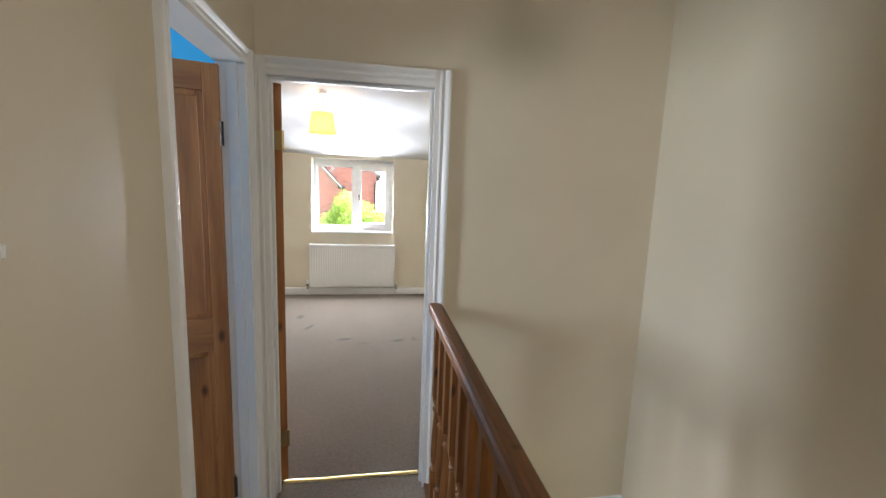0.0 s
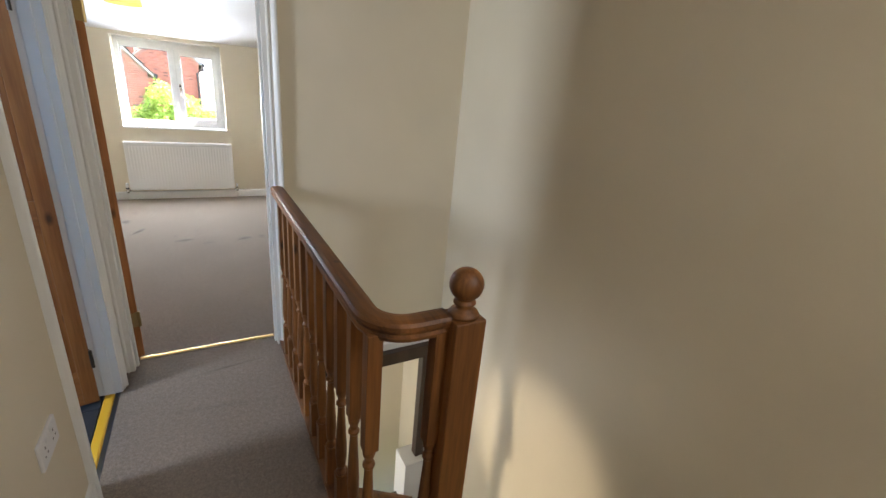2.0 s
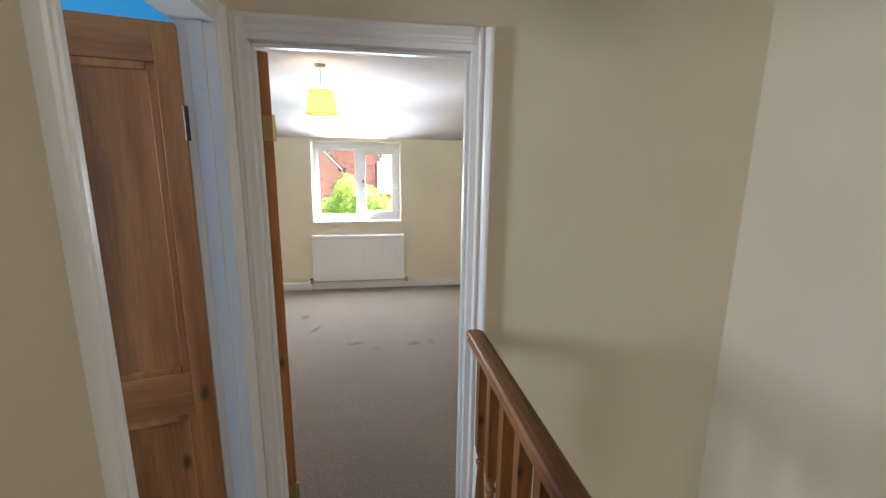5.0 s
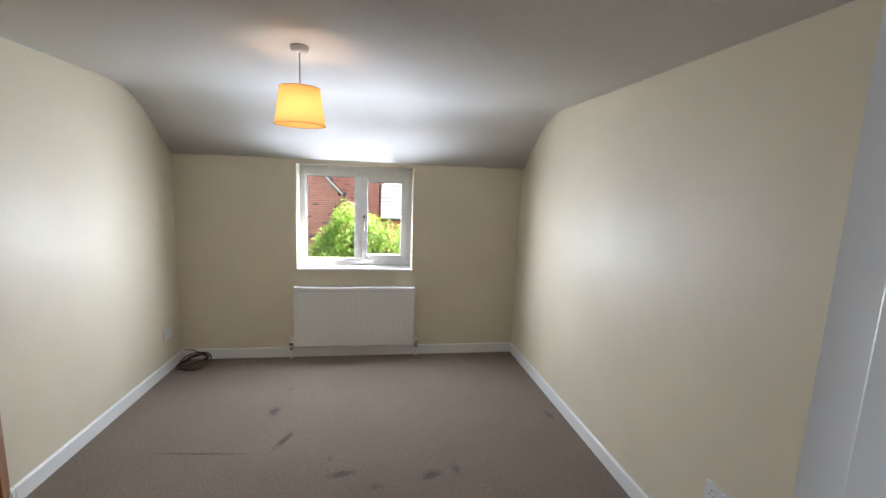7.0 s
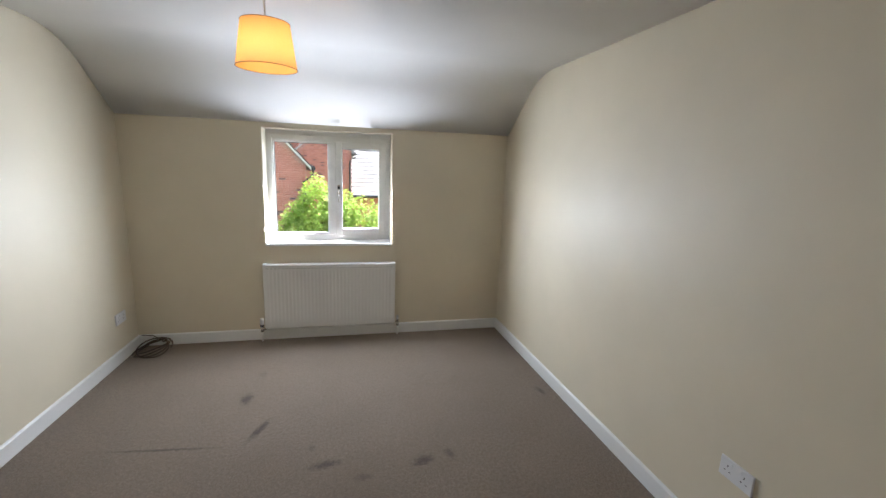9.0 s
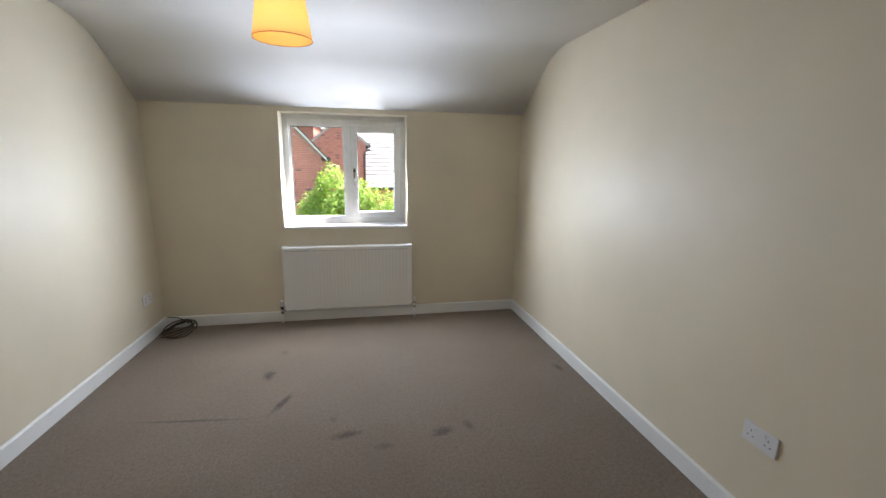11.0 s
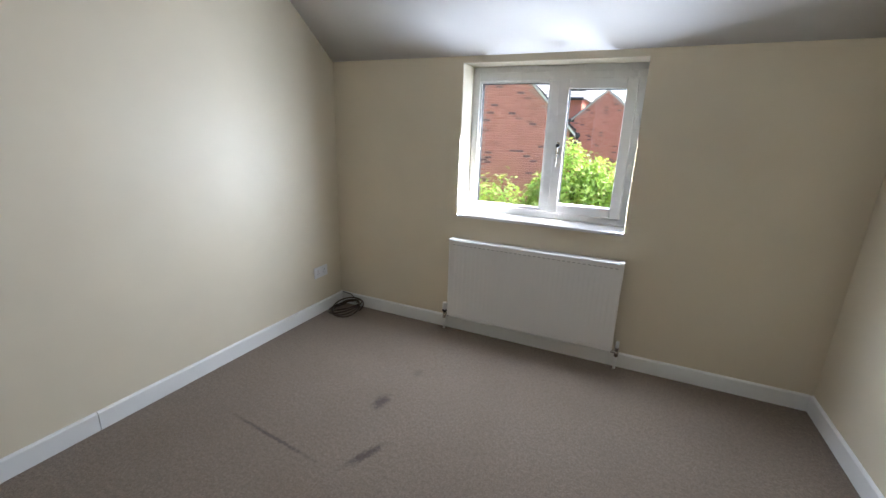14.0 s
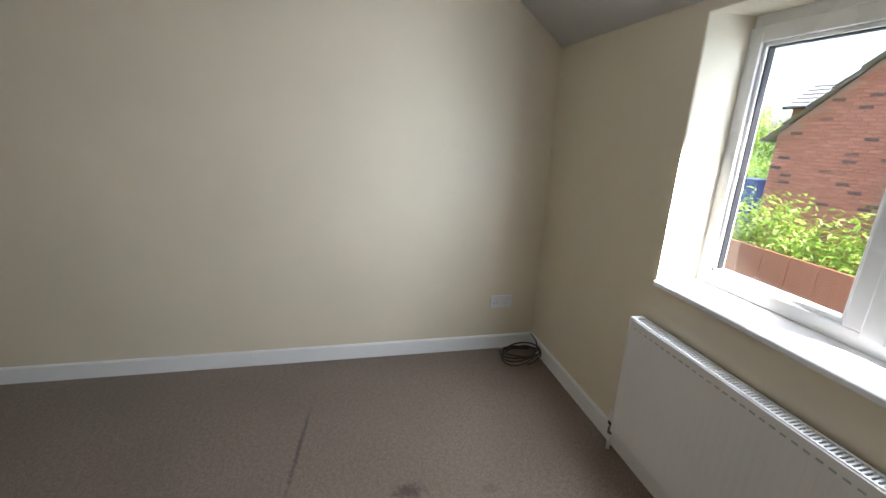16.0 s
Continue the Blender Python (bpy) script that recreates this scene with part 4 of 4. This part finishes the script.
house, house_wall, near_bricks = gable_house("brick_house", 11.6, 4.5, -4.47, -1.0, 1.50, 3.30, "red brick gable house with a chimney breast and grey tiled roof", True, (-3.24, -2.71, 0.06))
house.matrix_world = Matrix.Translation((-1, 11.6, 0)) @ pose(0, 0, 0, 0, 0, 20) @ Matrix.Translation((1, -11.6, 0)) @ house.matrix_basis
gable_house("brick_house", 18.0, 5.0, -1.85, 0.05, 1.95, 2.80, "smaller red brick gable behind the hedge", False)


def slope_house(name, x0, x1, y, z0, rise, run, label):
    ob = empty(name, ((x0 + x1) / 2, y, GZ), label, "house")
    inv = Matrix.Translation(ob.location).inverted()
    w = part("wall", box(x0 + 0.1, y + 0.3, GZ, x1 - 0.1, y + 2 * run - 0.3, z0), BRICK, ob)
    w.matrix_parent_inverse = inv
    r = part("roof", prism([(y, z0), (y + run, z0 + rise), (y + 2 * run, z0)], "x", x0, x1), TILE, ob)
    r.matrix_parent_inverse = inv
    ydir = Vector((0, run, rise)).normalized()
    zdir = Vector((1, 0, 0)).cross(ydir)
    m = Matrix(((1, ydir.x, zdir.x, x0 - ob.location.x), (0, ydir.y, zdir.y, 0), (0, ydir.z, zdir.z, z0 - GZ + 0.01), (0, 0, 0, 1)))
    tile_roof(ob, m, x1 - x0, math.hypot(run, rise), 0.28)
    g = part("gutter", tube([(x0, y - 0.05, z0 - 0.02), (x1, y - 0.05, z0 - 0.02)], 0.06, 8), GUTTER, ob, "black gutter")
    g.matrix_parent_inverse = inv


slope_house("tiled_house", -0.05, 6.5, 20.0, 0.2, 2.3, 3.0, "brick house with a pale sunlit tiled roof")
slope_house("tiled_house", -11.5, -2.0, 21.0, 2.8, 1.8, 3.0, "distant brick house with a grey tiled roof")

slope_house("tiled_house", -13.0, -11.6, 21.0, 2.54, 1.1, 1.6, "distant brick house with a small grey tiled roof")


# foliage
def foliage(parent, name, blobs, count, size, seed):
    """Loose leaves on the skins of overlapping clumps: (x, y, z, rx, ry, rz)."""
    rng = random.Random(seed)
    vs, fs = [], []
    vol = [b[3] * b[5] for b in blobs]
    for _ in range(count):
        b = rng.choices(blobs, vol)[0]
        d = Vector((rng.gauss(0, 1), rng.gauss(0, 1), rng.gauss(0, 1))).normalized()
        k = rng.uniform(0.62, 1.06)
        wob = 1 + 0.22 * noise.noise(Vector((d.x * 2.5 + b[0], d.y * 2.5, d.z * 2.5)))
        p = Vector((b[0] + d.x * b[3] * k * wob, b[1] + d.y * b[4] * k * wob, b[2] + d.z * b[5] * k * wob))
        n = (d + Vector((rng.uniform(-1, 1), rng.uniform(-1, 1), rng.uniform(-0.3, 1.2)))).normalized()
        u = n.orthogonal().normalized()
        u.rotate(Matrix.Rotation(rng.uniform(0, 6.28), 3, n))
        w = n.cross(u)
        s = size * rng.uniform(0.6, 1.35)
        i = len(vs)
        vs += [p - u * s, p + w * s * 0.36 + n * s * 0.12, p + u * s * 1.05, p - w * s * 0.36 + n * s * 0.12]
        fs.append((i, i + 1, i + 2, i + 3))
    me = bpy.data.meshes.new(name)
    me.from_pydata([tuple(v) for v in vs], [], fs)
    me.materials.append(LEAF)
    ob = new(name, me)
    ob.parent = parent
    ob.matrix_parent_inverse = Matrix.Translation(parent.location).inverted()
    return ob


def shrub(name, blobs, count, size, label, category, seed):
    x, y = blobs[0][0], blobs[0][1]
    ob = empty(name, (x, y, GZ), label, category)
    inv = Matrix.Translation(ob.location).inverted()
    foliage(ob, "foliage", blobs, count, size, seed)
    bm = bmesh.new()
    rng = random.Random(seed + 9)
    for b in blobs:
        for k in range(3):
            e = (b[0] + rng.uniform(-0.5, 0.5) * b[3], b[1] + rng.uniform(-0.4, 0.4) * b[4], b[2] + 0.3 * b[5])
            tube([(b[0], b[1], GZ), ((b[0] + e[0]) / 2, (b[1] + e[1]) / 2, (GZ + b[2]) / 2), e], 0.025, 6, bm)
    p = part("stems", bm, BARK, ob)
    p.matrix_parent_inverse = inv


rng = random.Random(3)
hedge = [(-5.6 + i * 0.36, 9.6 + rng.uniform(-0.08, 0.08), -0.20 + rng.uniform(-0.1, 0.1), 0.40, 0.38, 0.86 + rng.uniform(-0.1, 0.12)) for i in range(13)]
shrub("hedge", hedge, 22000, 0.042, "bright green leafy laurel hedge behind the fence", "hedge", 5)
bush = [(-0.66, 9.7, 0.42, 0.42, 0.40, 0.86), (-0.98, 9.6, 0.15, 0.36, 0.36, 0.70), (-0.28, 9.7, 0.36, 0.38, 0.40, 0.74), (-0.65, 9.6, -0.4, 0.7, 0.40, 0.9)]
shrub("bush", bush, 20000, 0.042, "tall rounded sunlit yellow-green bush", "bush", 6)
right = [(0.1 + i * 0.38, 9.7 + rng.uniform(-0.08, 0.08), 0.12 + rng.uniform(-0.1, 0.1), 0.42, 0.42, 0.80 + rng.uniform(-0.08, 0.1)) for i in range(6)]
shrub("hedge", right, 13000, 0.042, "bright green leafy hedge beside the bush", "hedge", 7)
far = [(-28 + i * 1.5, 30 + rng.uniform(-1, 1), 1.2 + rng.uniform(-0.6, 0.9), 1.5, 1.2, 1.9) for i in range(8)]
shrub("tree", far, 9000, 0.16, "distant leafy green trees", "tree", 8)
far2 = [(-22 + i * 1.0, 24 + rng.uniform(-0.2, 0.2), -0.75, 0.8, 0.7, 1.3) for i in range(9)]
shrub("hedge", far2, 6000, 0.09, "dark clipped distant hedge", "hedge", 11)


def fence():
    ob = empty("fence", (-2.5, 9.15, GZ), "red-brown painted close-board garden fence", "fence")
    inv = Matrix.Translation(ob.location).inverted()
    me = None
    for i in range(66):
        x = -7.2 + i * 0.145
        if me is None:
            p = part("board", box(0, -0.01, 0, 0.1435, 0.01, 2.72, 0.001), FENCE, ob)
            me = p.data
        else:
            p = new("board", me)
            p.parent = ob
        p.matrix_parent_inverse = inv
        p.location = (x, 9.1 + (0.006 if i % 2 else 0), GZ)
    for z in (-2.1, -0.4):
        p = part("fence_rail", box(-7.2, 9.12, z, 2.4, 9.17, z + 0.08), FENCE, ob)
        p.matrix_parent_inverse = inv


fence()
# added block, placed to fit the camera's view of a far car top
blue_block = empty("recycling_bin", (-13.0, 20.5, GZ), "blue block far off beside a hedge, built for a car top", "bin")
blue_block.location = (-13.0, 20.5, GZ)
part("body", prism([(-0.26, 0.0), (0.26, 0.0), (0.32, 2.2), (-0.32, 2.2)], "y", -0.3, 0.3), CARBLUE, blue_block)
part("lid", box(-0.36, -0.36, 2.2, 0.36, 0.34, 2.28, 0.02), CARBLUE, blue_block)

# ---- pieces: bathroom tiles and bricks ----
tile = None
for i in range(6):
    for j in range(6):
        if tile is None:
            tile = part("tile", box(0, 0, -0.014, 0.296, 0.296, -0.006, 0.0015), SLATE, fl)
            me = tile.data
        else:
            tile = new("tile", me)
            tile.parent = fl
        tile.location = (LX - 0.066 - 0.3 * (i + 1), 0.2 + 0.3 * j, 0)
shapes = {}
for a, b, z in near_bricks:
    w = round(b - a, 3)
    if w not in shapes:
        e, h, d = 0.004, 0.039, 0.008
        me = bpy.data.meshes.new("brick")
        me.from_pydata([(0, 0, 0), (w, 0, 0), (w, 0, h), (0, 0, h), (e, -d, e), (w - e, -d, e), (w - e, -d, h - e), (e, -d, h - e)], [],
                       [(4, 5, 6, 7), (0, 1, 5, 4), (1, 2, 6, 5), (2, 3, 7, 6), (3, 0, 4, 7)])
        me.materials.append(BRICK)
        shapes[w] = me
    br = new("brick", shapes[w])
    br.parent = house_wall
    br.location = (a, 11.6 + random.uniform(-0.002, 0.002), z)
